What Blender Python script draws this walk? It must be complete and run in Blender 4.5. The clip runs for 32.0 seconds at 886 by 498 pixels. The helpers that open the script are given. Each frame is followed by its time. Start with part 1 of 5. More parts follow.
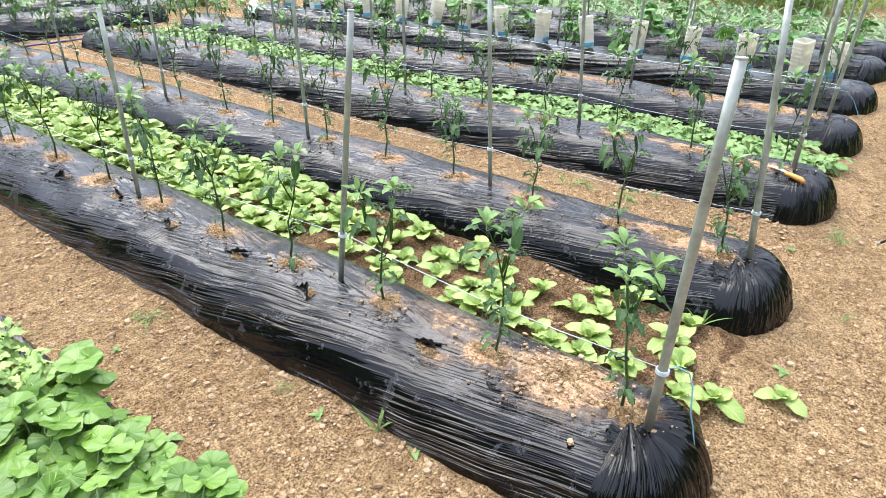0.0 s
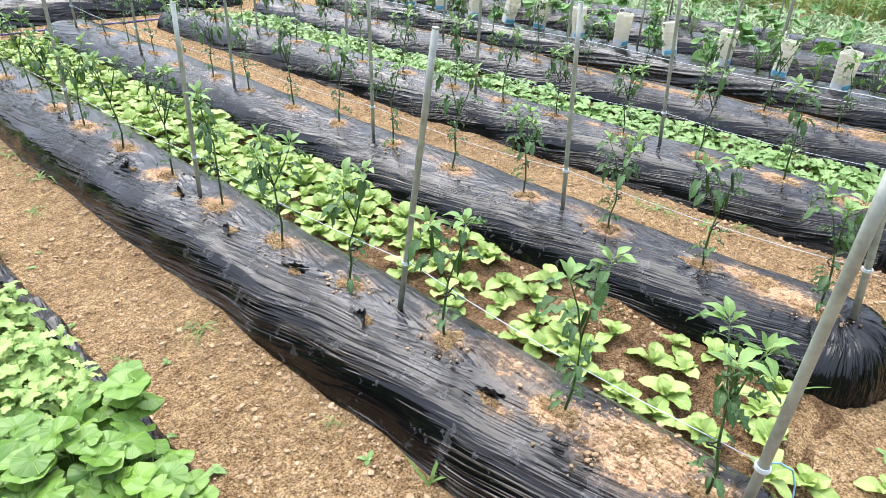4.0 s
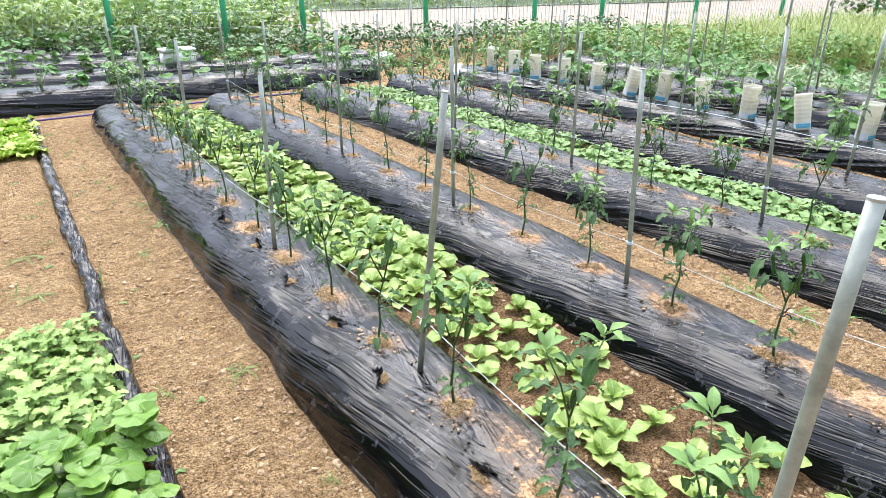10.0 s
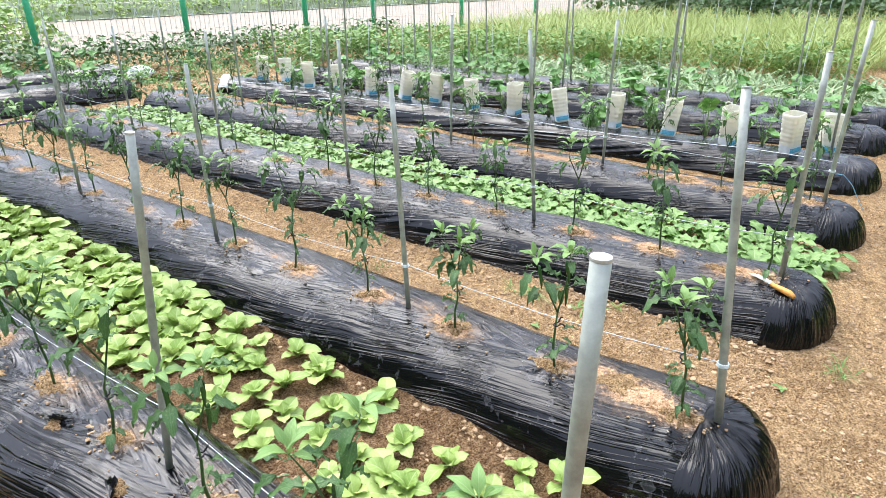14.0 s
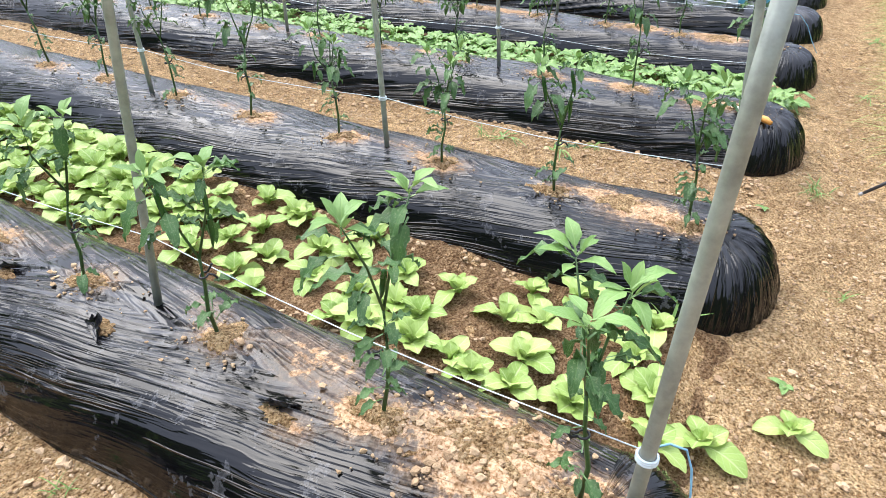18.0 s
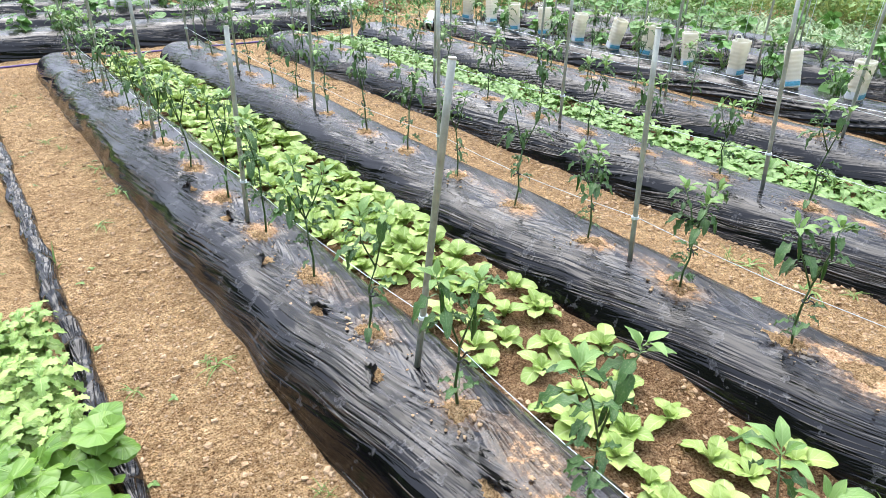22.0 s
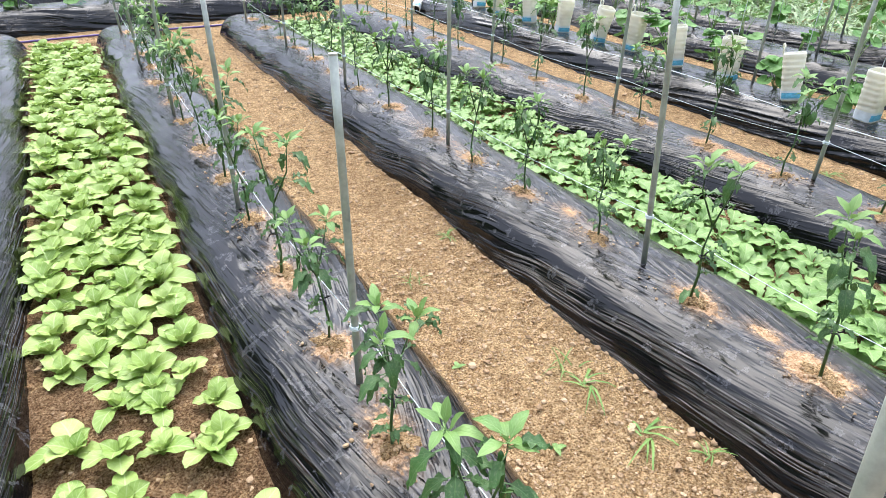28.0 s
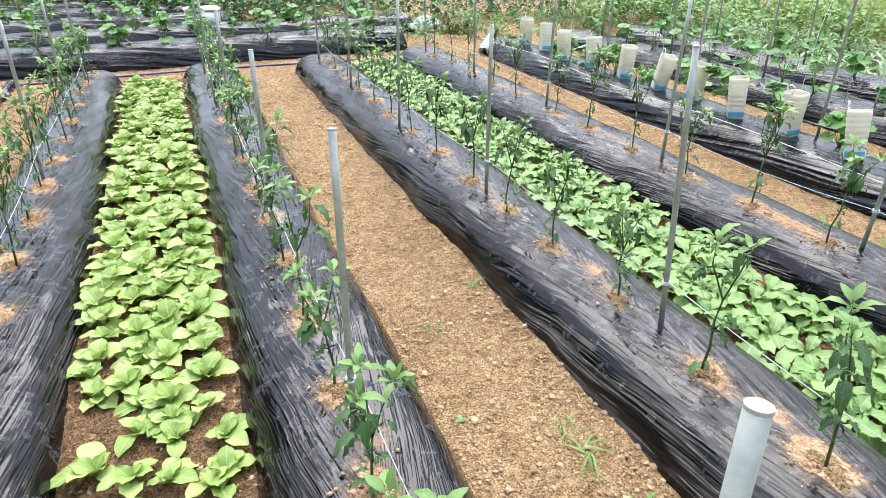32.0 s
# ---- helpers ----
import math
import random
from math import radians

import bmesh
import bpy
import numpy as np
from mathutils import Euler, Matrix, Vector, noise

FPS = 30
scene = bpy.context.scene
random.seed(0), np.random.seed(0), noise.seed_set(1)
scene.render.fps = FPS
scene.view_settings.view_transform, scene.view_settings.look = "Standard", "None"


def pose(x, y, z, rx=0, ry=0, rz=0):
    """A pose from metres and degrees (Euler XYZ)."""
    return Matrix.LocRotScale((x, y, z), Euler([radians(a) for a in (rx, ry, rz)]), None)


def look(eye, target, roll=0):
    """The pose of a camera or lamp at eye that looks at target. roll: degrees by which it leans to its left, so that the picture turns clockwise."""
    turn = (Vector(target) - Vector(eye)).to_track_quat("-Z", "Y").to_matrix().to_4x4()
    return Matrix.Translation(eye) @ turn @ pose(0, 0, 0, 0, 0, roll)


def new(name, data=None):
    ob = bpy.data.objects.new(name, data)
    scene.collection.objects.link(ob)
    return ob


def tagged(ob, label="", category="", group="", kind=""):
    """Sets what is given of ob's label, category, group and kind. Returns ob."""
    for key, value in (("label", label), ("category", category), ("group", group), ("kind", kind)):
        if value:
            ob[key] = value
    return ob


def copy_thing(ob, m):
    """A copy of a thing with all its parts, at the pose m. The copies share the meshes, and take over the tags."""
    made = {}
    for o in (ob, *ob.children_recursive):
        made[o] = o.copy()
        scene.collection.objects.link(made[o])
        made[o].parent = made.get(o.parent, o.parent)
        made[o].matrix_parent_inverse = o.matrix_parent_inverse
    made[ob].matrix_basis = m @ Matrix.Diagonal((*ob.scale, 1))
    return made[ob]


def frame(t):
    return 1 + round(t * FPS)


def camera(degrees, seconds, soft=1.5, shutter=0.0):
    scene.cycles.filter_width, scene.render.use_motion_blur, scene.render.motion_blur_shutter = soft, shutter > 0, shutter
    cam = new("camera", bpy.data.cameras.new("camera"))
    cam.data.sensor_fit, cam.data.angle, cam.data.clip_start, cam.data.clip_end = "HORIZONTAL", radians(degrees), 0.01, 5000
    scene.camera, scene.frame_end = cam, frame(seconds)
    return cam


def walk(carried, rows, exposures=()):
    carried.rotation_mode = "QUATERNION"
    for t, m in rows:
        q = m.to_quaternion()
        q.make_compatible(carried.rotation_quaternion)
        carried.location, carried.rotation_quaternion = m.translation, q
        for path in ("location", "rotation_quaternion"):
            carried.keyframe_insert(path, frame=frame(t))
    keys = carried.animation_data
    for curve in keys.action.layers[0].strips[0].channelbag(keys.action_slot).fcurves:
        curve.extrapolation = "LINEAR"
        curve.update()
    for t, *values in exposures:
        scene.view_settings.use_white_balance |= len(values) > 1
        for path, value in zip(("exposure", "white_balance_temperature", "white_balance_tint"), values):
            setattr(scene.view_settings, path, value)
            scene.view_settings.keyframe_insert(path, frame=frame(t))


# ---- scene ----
cam = camera(70.6, 32.0, soft=0.5)
PATH = [
    (0, (-1.501, -0.317, 1.59), (-0.083, 0.712, 0.627), 0.7),
    (0.5, (-1.452, -0.326, 1.586), (-0.033, 0.701, 0.621), 0.3),
    (1, (-1.411, -0.307, 1.576), (0.012, 0.711, 0.607), 0.1),
    (1.5, (-1.384, -0.257, 1.583), (0.042, 0.753, 0.609), 0.2),
    (2, (-1.374, -0.21, 1.595), (0.052, 0.794, 0.616), 1.0),
    (2.5, (-1.38, -0.152, 1.609), (0.04, 0.853, 0.624), 1.6),
    (3, (-1.383, -0.138, 1.618), (0.024, 0.884, 0.63), 2.4),
    (3.5, (-1.375, -0.131, 1.645), (-0.016, 0.948, 0.651), 2.6),
    (4, (-1.358, -0.109, 1.647), (-0.053, 1.033, 0.649), 2.5),
    (4.5, (-1.339, -0.085, 1.667), (-0.088, 1.11, 0.666), 2.4),
    (6.5, (-1.362, -0.035, 1.687), (-0.265, 1.326, 0.715), 2.0),
    (7, (-1.365, -0.033, 1.71), (-0.316, 1.375, 0.753), 1.5),
    (7.5, (-1.367, -0.03, 1.718), (-0.357, 1.426, 0.791), 1.3),
    (8, (-1.323, -0.066, 1.699), (-0.335, 1.43, 0.813), 1.2),
    (8.5, (-1.298, -0.144, 1.647), (-0.327, 1.38, 0.79), 0.9),
    (9, (-1.218, -0.26, 1.599), (-0.253, 1.279, 0.762), 0.4),
    (9.5, (-1.067, -0.338, 1.587), (-0.076, 1.194, 0.768), -0.0),
    (10, (-1.008, -0.385, 1.616), (0.02, 1.128, 0.807), -0.2),
    (10.5, (-0.997, -0.399, 1.639), (0.069, 1.09, 0.836), -0.3),
    (11, (-0.962, -0.403, 1.623), (0.145, 1.059, 0.824), -0.4),
    (11.5, (-0.908, -0.382, 1.623), (0.27, 1.027, 0.831), -0.4),
    (12, (-0.823, -0.326, 1.624), (0.431, 1.018, 0.835), -0.4),
    (12.5, (-0.773, -0.283, 1.623), (0.554, 0.99, 0.836), -0.4),
    (13, (-0.727, -0.28, 1.629), (0.641, 0.948, 0.843), -0.3),
    (13.5, (-0.677, -0.29, 1.631), (0.718, 0.9, 0.833), -0.1),
    (14, (-0.642, -0.285, 1.628), (0.815, 0.822, 0.822), -0.6),
    (14.5, (-0.642, -0.229, 1.642), (0.918, 0.72, 0.827), -0.3),
    (16.5, (-0.659, -0.151, 1.424), (0.925, 0.735, 0.583), -0.5),
    (17, (-0.698, -0.091, 1.394), (0.845, 0.77, 0.456), -0.2),
    (17.5, (-0.721, -0.051, 1.342), (0.797, 0.778, 0.338), 0.5),
    (18, (-0.78, -0.035, 1.302), (0.692, 0.776, 0.218), 0.7),
    (18.5, (-0.856, -0.042, 1.351), (0.575, 0.77, 0.214), 0.8),
    (19, (-0.915, -0.042, 1.399), (0.498, 0.782, 0.248), 0.7),
    (19.5, (-0.946, -0.063, 1.453), (0.454, 0.769, 0.292), 0.9),
    (20, (-0.969, -0.069, 1.501), (0.416, 0.771, 0.328), 0.8),
    (20.5, (-0.986, -0.086, 1.53), (0.308, 0.928, 0.391), 1.2),
    (21, (-0.993, -0.082, 1.562), (0.195, 1.105, 0.475), 1.4),
    (21.5, (-0.974, -0.098, 1.592), (0.146, 1.202, 0.564), 1.1),
    (22, (-0.943, -0.098, 1.62), (0.129, 1.298, 0.67), 1.0),
    (22.5, (-0.863, -0.104, 1.624), (0.167, 1.364, 0.74), 0.6),
    (23, (-0.764, -0.103, 1.612), (0.231, 1.407, 0.757), 0.4),
    (23.5, (-0.642, -0.132, 1.613), (0.327, 1.405, 0.778), 0.3),
    (24, (-0.522, -0.172, 1.61), (0.433, 1.382, 0.79), 0.2),
    (24.5, (-0.384, -0.109, 1.608), (0.57, 1.452, 0.798), 0.2),
    (25, (-0.251, -0.051, 1.6), (0.714, 1.508, 0.801), 0.2),
    (25.5, (-0.144, -0.019, 1.592), (0.828, 1.535, 0.792), 0.3),
    (27.5, (0.629, -0.063, 1.627), (1.535, 1.442, 0.671), -0.1),
    (28, (0.76, -0.057, 1.599), (1.618, 1.437, 0.585), 0.4),
    (28.5, (0.911, -0.094, 1.633), (1.74, 1.373, 0.555), -1.1),
    (29, (0.98, -0.074, 1.647), (1.845, 1.354, 0.546), -1.8),
    (29.5, (0.995, -0.067, 1.669), (1.927, 1.304, 0.55), -1.6),
    (30, (0.995, -0.109, 1.679), (1.951, 1.236, 0.55), 1.5),
    (30.5, (0.974, -0.13, 1.654), (1.777, 1.334, 0.553), 1.4),
    (31, (1.01, -0.141, 1.665), (1.731, 1.429, 0.657), 0.8),
    (31.5, (0.969, -0.152, 1.703), (1.66, 1.462, 0.746), 0.4),
    (32, (0.964, -0.175, 1.728), (1.634, 1.461, 0.793), -0.1),
]
walk(cam, [(t, look(eye, target, roll)) for t, eye, target, roll in PATH])

# ---- world, sun, exposure ----
world = bpy.data.worlds.new("overcast_sky")
scene.world = world
world.use_nodes = True
wn = world.node_tree.nodes
wl = world.node_tree.links
sky = wn.new("ShaderNodeTexSky")
sky.sky_type = 'NISHITA'
sky.sun_disc = False
sky.sun_elevation, sky.sun_rotation = radians(57), radians(24)
sky.dust_density = 3.0
soft_sky = wn.new("ShaderNodeHueSaturation")
soft_sky.inputs["Saturation"].default_value = 0.75
wl.new(sky.outputs[0], soft_sky.inputs["Color"])
cloud = wn.new("ShaderNodeMix")
cloud.data_type = 'RGBA'
cloud.inputs["Factor"].default_value = 0.5
# an overcast vault, three times as bright overhead as at the skyline
vault = wn.new("ShaderNodeTexCoord")
height_of = wn.new("ShaderNodeSeparateXYZ")
wl.new(vault.outputs["Generated"], height_of.inputs[0])
grade = wn.new("ShaderNodeMix")
grade.data_type = 'RGBA'
grade.inputs["A"].default_value = (3.4, 3.75, 4.8, 1)
grade.inputs["B"].default_value = (12.4, 13.7, 17.6, 1)
wl.new(height_of.outputs[2], grade.inputs["Factor"])
wl.new(grade.outputs["Result"], cloud.inputs["B"])
wl.new(soft_sky.outputs[0], cloud.inputs["A"])
wl.new(cloud.outputs["Result"], wn["Background"].inputs["Color"])
wn["Background"].inputs["Strength"].default_value = 0.10
sun = new("sun", bpy.data.lights.new("sun", 'SUN'))
sun.data.energy, sun.data.angle, sun.data.color = 1.5, radians(56), (1.0, 0.97, 0.92)
sun.matrix_basis = look((4.0, 9.0, 15.0), (0, 0, 0))
scene.view_settings.exposure = 1.58


# ---- materials ----
def material(name, rough=0.7, metal=0.0, spec=0.5):
    m = bpy.data.materials.new(name)
    m.use_nodes = True
    n, l = m.node_tree.nodes, m.node_tree.links
    b = n["Principled BSDF"]
    b.inputs["Roughness"].default_value = rough
    b.inputs["Metallic"].default_value = metal
    b.inputs["Specular IOR Level"].default_value = spec
    return m, n, l, b


def coords(n, l, kind="Object", scale=(1, 1, 1)):
    c = n.new("ShaderNodeTexCoord")
    mp = n.new("ShaderNodeMapping")
    mp.inputs["Scale"].default_value = scale
    l.new(c.outputs[kind], mp.inputs["Vector"])
    return mp.outputs[0]


def noise_tex(n, l, vec, scale, detail=4, rough=0.6):
    t = n.new("ShaderNodeTexNoise")
    t.inputs["Scale"].default_value = scale
    t.inputs["Detail"].default_value = detail
    t.inputs["Roughness"].default_value = rough
    l.new(vec, t.inputs["Vector"])
    return t.outputs["Fac"]


def ramp(n, l, fac, stops):
    r = n.new("ShaderNodeValToRGB")
    e = r.color_ramp.elements
    while len(e) < len(stops):
        e.new(0.5)
    for k, (p, c) in enumerate(stops):
        e[k].position = p
        e[k].color = (*c, 1) if len(c) == 3 else c
    l.new(fac, r.inputs["Fac"])
    return r.outputs["Color"]


def mix(n, l, fac, a, b, mode='MIX'):
    x = n.new("ShaderNodeMix")
    x.data_type = 'RGBA'
    x.blend_type = mode
    for s, v in ((x.inputs["Factor"], fac), (x.inputs["A"], a), (x.inputs["B"], b)):
        if isinstance(v, (int, float)):
            s.default_value = v
        elif isinstance(v, tuple):
            s.default_value = (*v, 1)
        else:
            l.new(v, s)
    return x.outputs["Result"]


def calc(n, l, op, a, b=0.0):
    x = n.new("ShaderNodeMath")
    x.operation = op
    for s, v in zip(x.inputs, (a, b)):
        if isinstance(v, (int, float)):
            s.default_value = v
        else:
            l.new(v, s)
    return x.outputs[0]


def bump(n, l, bsdf, height, strength, dist, prior=None):
    b = n.new("ShaderNodeBump")
    b.inputs["Strength"].default_value = strength
    b.inputs["Distance"].default_value = dist
    l.new(height, b.inputs["Height"])
    if prior is not None:
        l.new(prior, b.inputs["Normal"])
    l.new(b.outputs[0], bsdf.inputs["Normal"])
    return b.outputs[0]


def soil_colour(n, l, vec, dark, mid, pale):
    big = noise_tex(n, l, vec, 1.1, 5)
    small = noise_tex(n, l, vec, 125, 4, 0.7)
    # dark end of the ramp paints pit shade into the soil colour
    c1 = ramp(n, l, small, [(0.37, dark), (0.47, mid), (0.60, pale)])
    c2 = ramp(n, l, big, [(0.3, (0.84, 0.80, 0.76)), (0.7, (1.10, 1.08, 1.05))])
    c3 = ramp(n, l, noise_tex(n, l, vec, 9, 5, 0.7), [(0.32, (0.72, 0.66, 0.60)), (0.62, (1.12, 1.10, 1.07))])
    c4 = ramp(n, l, noise_tex(n, l, vec, 34, 3, 0.6), [(0.36, (0.70, 0.65, 0.60)), (0.52, (1.0, 1.0, 1.0)), (0.64, (1.14, 1.13, 1.11))])
    return mix(n, l, 1.0, mix(n, l, 1.0, mix(n, l, 1.0, c1, c2, 'MULTIPLY'), c3, 'MULTIPLY'), c4, 'MULTIPLY'), small


def soil_material(name, dark=(0.19, 0.118, 0.06), mid=(0.56, 0.38, 0.195), pale=(0.82, 0.635, 0.40), crumbs=0.5):
    m, n, l, b = material(name, 0.95, spec=0.15)
    vec = coords(n, l)
    col, small = soil_colour(n, l, vec, dark, mid, pale)
    warp = n.new("ShaderNodeMix")
    warp.data_type = 'VECTOR'
    warp.inputs["Factor"].default_value = 0.035
    wob = n.new("ShaderNodeTexNoise")
    wob.inputs["Scale"].default_value = 22
    l.new(vec, wob.inputs["Vector"])
    l.new(vec, warp.inputs["A"])
    l.new(wob.outputs["Color"], warp.inputs["B"])
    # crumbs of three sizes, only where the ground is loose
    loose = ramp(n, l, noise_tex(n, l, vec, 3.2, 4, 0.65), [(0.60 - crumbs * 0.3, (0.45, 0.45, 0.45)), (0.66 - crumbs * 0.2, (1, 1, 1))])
    # same noise as the colour ramp, so the darkened pits lie low
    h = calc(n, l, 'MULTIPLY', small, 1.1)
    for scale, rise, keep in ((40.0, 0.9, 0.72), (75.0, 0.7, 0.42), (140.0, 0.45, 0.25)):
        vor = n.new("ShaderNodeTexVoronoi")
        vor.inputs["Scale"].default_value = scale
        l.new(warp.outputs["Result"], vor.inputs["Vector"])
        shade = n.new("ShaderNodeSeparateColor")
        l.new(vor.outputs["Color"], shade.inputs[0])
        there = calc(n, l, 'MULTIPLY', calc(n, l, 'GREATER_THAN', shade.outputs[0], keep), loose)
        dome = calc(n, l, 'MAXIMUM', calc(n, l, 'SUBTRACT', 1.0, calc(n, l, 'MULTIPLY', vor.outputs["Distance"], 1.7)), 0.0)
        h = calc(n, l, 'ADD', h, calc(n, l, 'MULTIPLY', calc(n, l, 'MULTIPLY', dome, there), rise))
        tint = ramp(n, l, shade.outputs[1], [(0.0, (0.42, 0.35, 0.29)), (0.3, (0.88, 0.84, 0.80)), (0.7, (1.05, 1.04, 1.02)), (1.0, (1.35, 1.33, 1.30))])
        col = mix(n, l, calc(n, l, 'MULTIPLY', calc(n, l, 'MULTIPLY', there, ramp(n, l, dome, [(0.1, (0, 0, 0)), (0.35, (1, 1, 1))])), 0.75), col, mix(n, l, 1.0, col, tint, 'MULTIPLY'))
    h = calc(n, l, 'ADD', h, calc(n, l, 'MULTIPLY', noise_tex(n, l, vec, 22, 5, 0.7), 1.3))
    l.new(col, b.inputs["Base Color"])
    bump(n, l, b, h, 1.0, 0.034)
    return m


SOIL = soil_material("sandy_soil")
# darker and redder than the sandy soil
DARK_SOIL = soil_material("crumbly_soil", (0.13, 0.075, 0.035), (0.31, 0.195, 0.105), (0.48, 0.345, 0.21), 1.0)


def stone_material():
    m, n, l, b = material("clod", 0.95, spec=0.2)
    geo = n.new("ShaderNodeNewGeometry")
    c = ramp(n, l, geo.outputs["Random Per Island"], [(0.0, (0.26, 0.165, 0.09)), (0.5, (0.45, 0.305, 0.175)), (0.95, (0.56, 0.41, 0.255))])
    vec = coords(n, l)
    l.new(mix(n, l, 0.35, c, ramp(n, l, noise_tex(n, l, vec, 60), [(0.3, (0.24, 0.15, 0.085)), (0.7, (0.58, 0.42, 0.26))])), b.inputs["Base Color"])
    bump(n, l, b, noise_tex(n, l, vec, 120), 0.6, 0.01)
    return m


CLOD = stone_material()


def film_material(name, dusty=0.5, creased=1.0):
    """Black mulch film: UV u runs along the pull of the film in metres, v across it; v = 0 is the crest.
    The mesh attribute "dust" says how much soil was spilled there."""
    m, n, l, b = material(name, 0.1, spec=0.4)
    uv = coords(n, l, "UV")
    obj = coords(n, l)
    sep = n.new("ShaderNodeSeparateXYZ")
    l.new(uv, sep.inputs[0])
    spilled = n.new("ShaderNodeAttribute")
    spilled.attribute_name = "dust"
    spill = spilled.outputs["Fac"]
    # the film is drawn slantwise down both flanks
    slack = calc(n, l, 'MULTIPLY', noise_tex(n, l, obj, 0.9, 1), 0.09)
    pull = calc(n, l, 'ADD', calc(n, l, 'SUBTRACT', calc(n, l, 'ABSOLUTE', sep.outputs[1]), calc(n, l, 'MULTIPLY', sep.outputs[0], 0.14)), slack)

    def streak(sx, sy, detail):
        mp = n.new("ShaderNodeCombineXYZ")
        l.new(calc(n, l, 'MULTIPLY', sep.outputs[0], sx), mp.inputs[0])
        l.new(calc(n, l, 'MULTIPLY', pull, sy), mp.inputs[1])
        l.new(calc(n, l, 'MULTIPLY', calc(n, l, 'SIGN', sep.outputs[1]), 7.3), mp.inputs[2])
        return noise_tex(n, l, mp.outputs[0], 1.0, detail, 0.55)

    def ridge(fac, sharp):
        away = calc(n, l, 'ABSOLUTE', calc(n, l, 'SUBTRACT', fac, 0.5))
        return calc(n, l, 'POWER', calc(n, l, 'MAXIMUM', calc(n, l, 'SUBTRACT', 1.0, calc(n, l, 'MULTIPLY', away, sharp)), 0.0), 1.4)
    taut = calc(n, l, 'MULTIPLY', ramp(n, l, streak(1.5, 8, 2), [(0.43, (0.02, 0.02, 0.02)), (0.54, (1, 1, 1))]), ramp(n, l, noise_tex(n, l, obj, 2.6, 2, 0.5), [(0.32, (0.3, 0.3, 0.3)), (0.52, (1, 1, 1))]))
    flank = ramp(n, l, calc(n, l, 'ABSOLUTE', sep.outputs[1]), [(0.06, (0.34, 0.34, 0.34)), (0.24, (1, 1, 1))])
    folds = calc(n, l, 'ADD', calc(n, l, 'MULTIPLY', ridge(streak(0.9, 30, 1), 19.0), 1.0), calc(n, l, 'MULTIPLY', ridge(streak(1.3, 70, 1), 15.0), 0.42))
    folds = calc(n, l, 'MULTIPLY', calc(n, l, 'MULTIPLY', folds, taut), flank)
    crumple = calc(n, l, 'MULTIPLY', ridge(streak(3.0, 34, 2), 11.0), 0.35)
    h = calc(n, l, 'ADD', folds, calc(n, l, 'MULTIPLY', crumple, calc(n, l, 'SUBTRACT', 1.15, flank)))
    bump(n, l, b, h, creased, 0.0072)
    # dried splash marks, dust in the folds and crest sheen painted with it, spilled soil round the planting holes
    crest = calc(n, l, 'SUBTRACT', 1.0, calc(n, l, 'MULTIPLY', calc(n, l, 'ABSOLUTE', sep.outputs[1]), 4.2))
    fine = noise_tex(n, l, obj, 42, 6, 0.75)
    broad = noise_tex(n, l, obj, 6, 5, 0.65)
    smear = calc(n, l, 'ADD', streak(2.4, 75, 4), calc(n, l, 'MULTIPLY', crest, 0.22))
    # pale crest streaks are part dust, part sky sheen put in the colour
    dust = calc(n, l, 'MULTIPLY', ramp(n, l, smear, [(0.70, (0, 0, 0)), (0.84, (1, 1, 1))]), 0.16)
    mark = ramp(n, l, calc(n, l, 'ADD', noise_tex(n, l, obj, 12, 5, 0.7), calc(n, l, 'MULTIPLY', crest, 0.05)), [(0.585, (0, 0, 0)), (0.61, (1, 1, 1)), (0.66, (0.35, 0.35, 0.35))])
    dust = calc(n, l, 'MULTIPLY', calc(n, l, 'MAXIMUM', dust, calc(n, l, 'MULTIPLY', mark, 0.15)), dusty * 2)
    col = mix(n, l, dust, (0.003, 0.003, 0.0035), (0.38, 0.38, 0.40))
    rough_n = calc(n, l, 'ADD', calc(n, l, 'MULTIPLY', calc(n, l, 'SUBTRACT', broad, 0.5), 1.1), calc(n, l, 'MULTIPLY', calc(n, l, 'SUBTRACT', fine, 0.5), 0.9))
    rough_n = calc(n, l, 'ADD', rough_n, calc(n, l, 'MULTIPLY', calc(n, l, 'SUBTRACT', smear, 0.5), 0.5))
    level = calc(n, l, 'ADD', spill, rough_n)
    haze = calc(n, l, 'MULTIPLY', ramp(n, l, level, [(0.30, (0, 0, 0)), (0.75, (0.36, 0.36, 0.36))]), ramp(n, l, spill, [(0.06, (0, 0, 0)), (0.4, (1, 1, 1))]))
    soil_mask = calc(n, l, 'MAXIMUM', ramp(n, l, level, [(0.62, (0, 0, 0)), (0.74, (1, 1, 1))]), haze)
    soil_mask = calc(n, l, 'MULTIPLY', soil_mask, min(1.0, dusty * 2))
    soil, _ = soil_colour(n, l, obj, (0.20, 0.12, 0.06), (0.42, 0.28, 0.17), (0.58, 0.44, 0.31))
    l.new(mix(n, l, soil_mask, col, soil), b.inputs["Base Color"])
    rough = calc(n, l, 'ADD', 0.065, calc(n, l, 'ADD', calc(n, l, 'MULTIPLY', dust, 0.9), calc(n, l, 'MULTIPLY', soil_mask, 0.75)))
    l.new(rough, b.inputs["Roughness"])
    l.new(calc(n, l, 'MULTIPLY', calc(n, l, 'SUBTRACT', 1.0, calc(n, l, 'MULTIPLY', soil_mask, 0.8)), 0.38), b.inputs["Specular IOR Level"])
    return m


FILM = film_material("black_mulch_film")
FILM_CLEAN = film_material("black_mulch_film_clean", 0.22)
# dustiness greys the far bed tops, painting in their sky sheen
FILM_FAR = film_material("black_mulch_film_far_sheen", 0.5, 0.6)


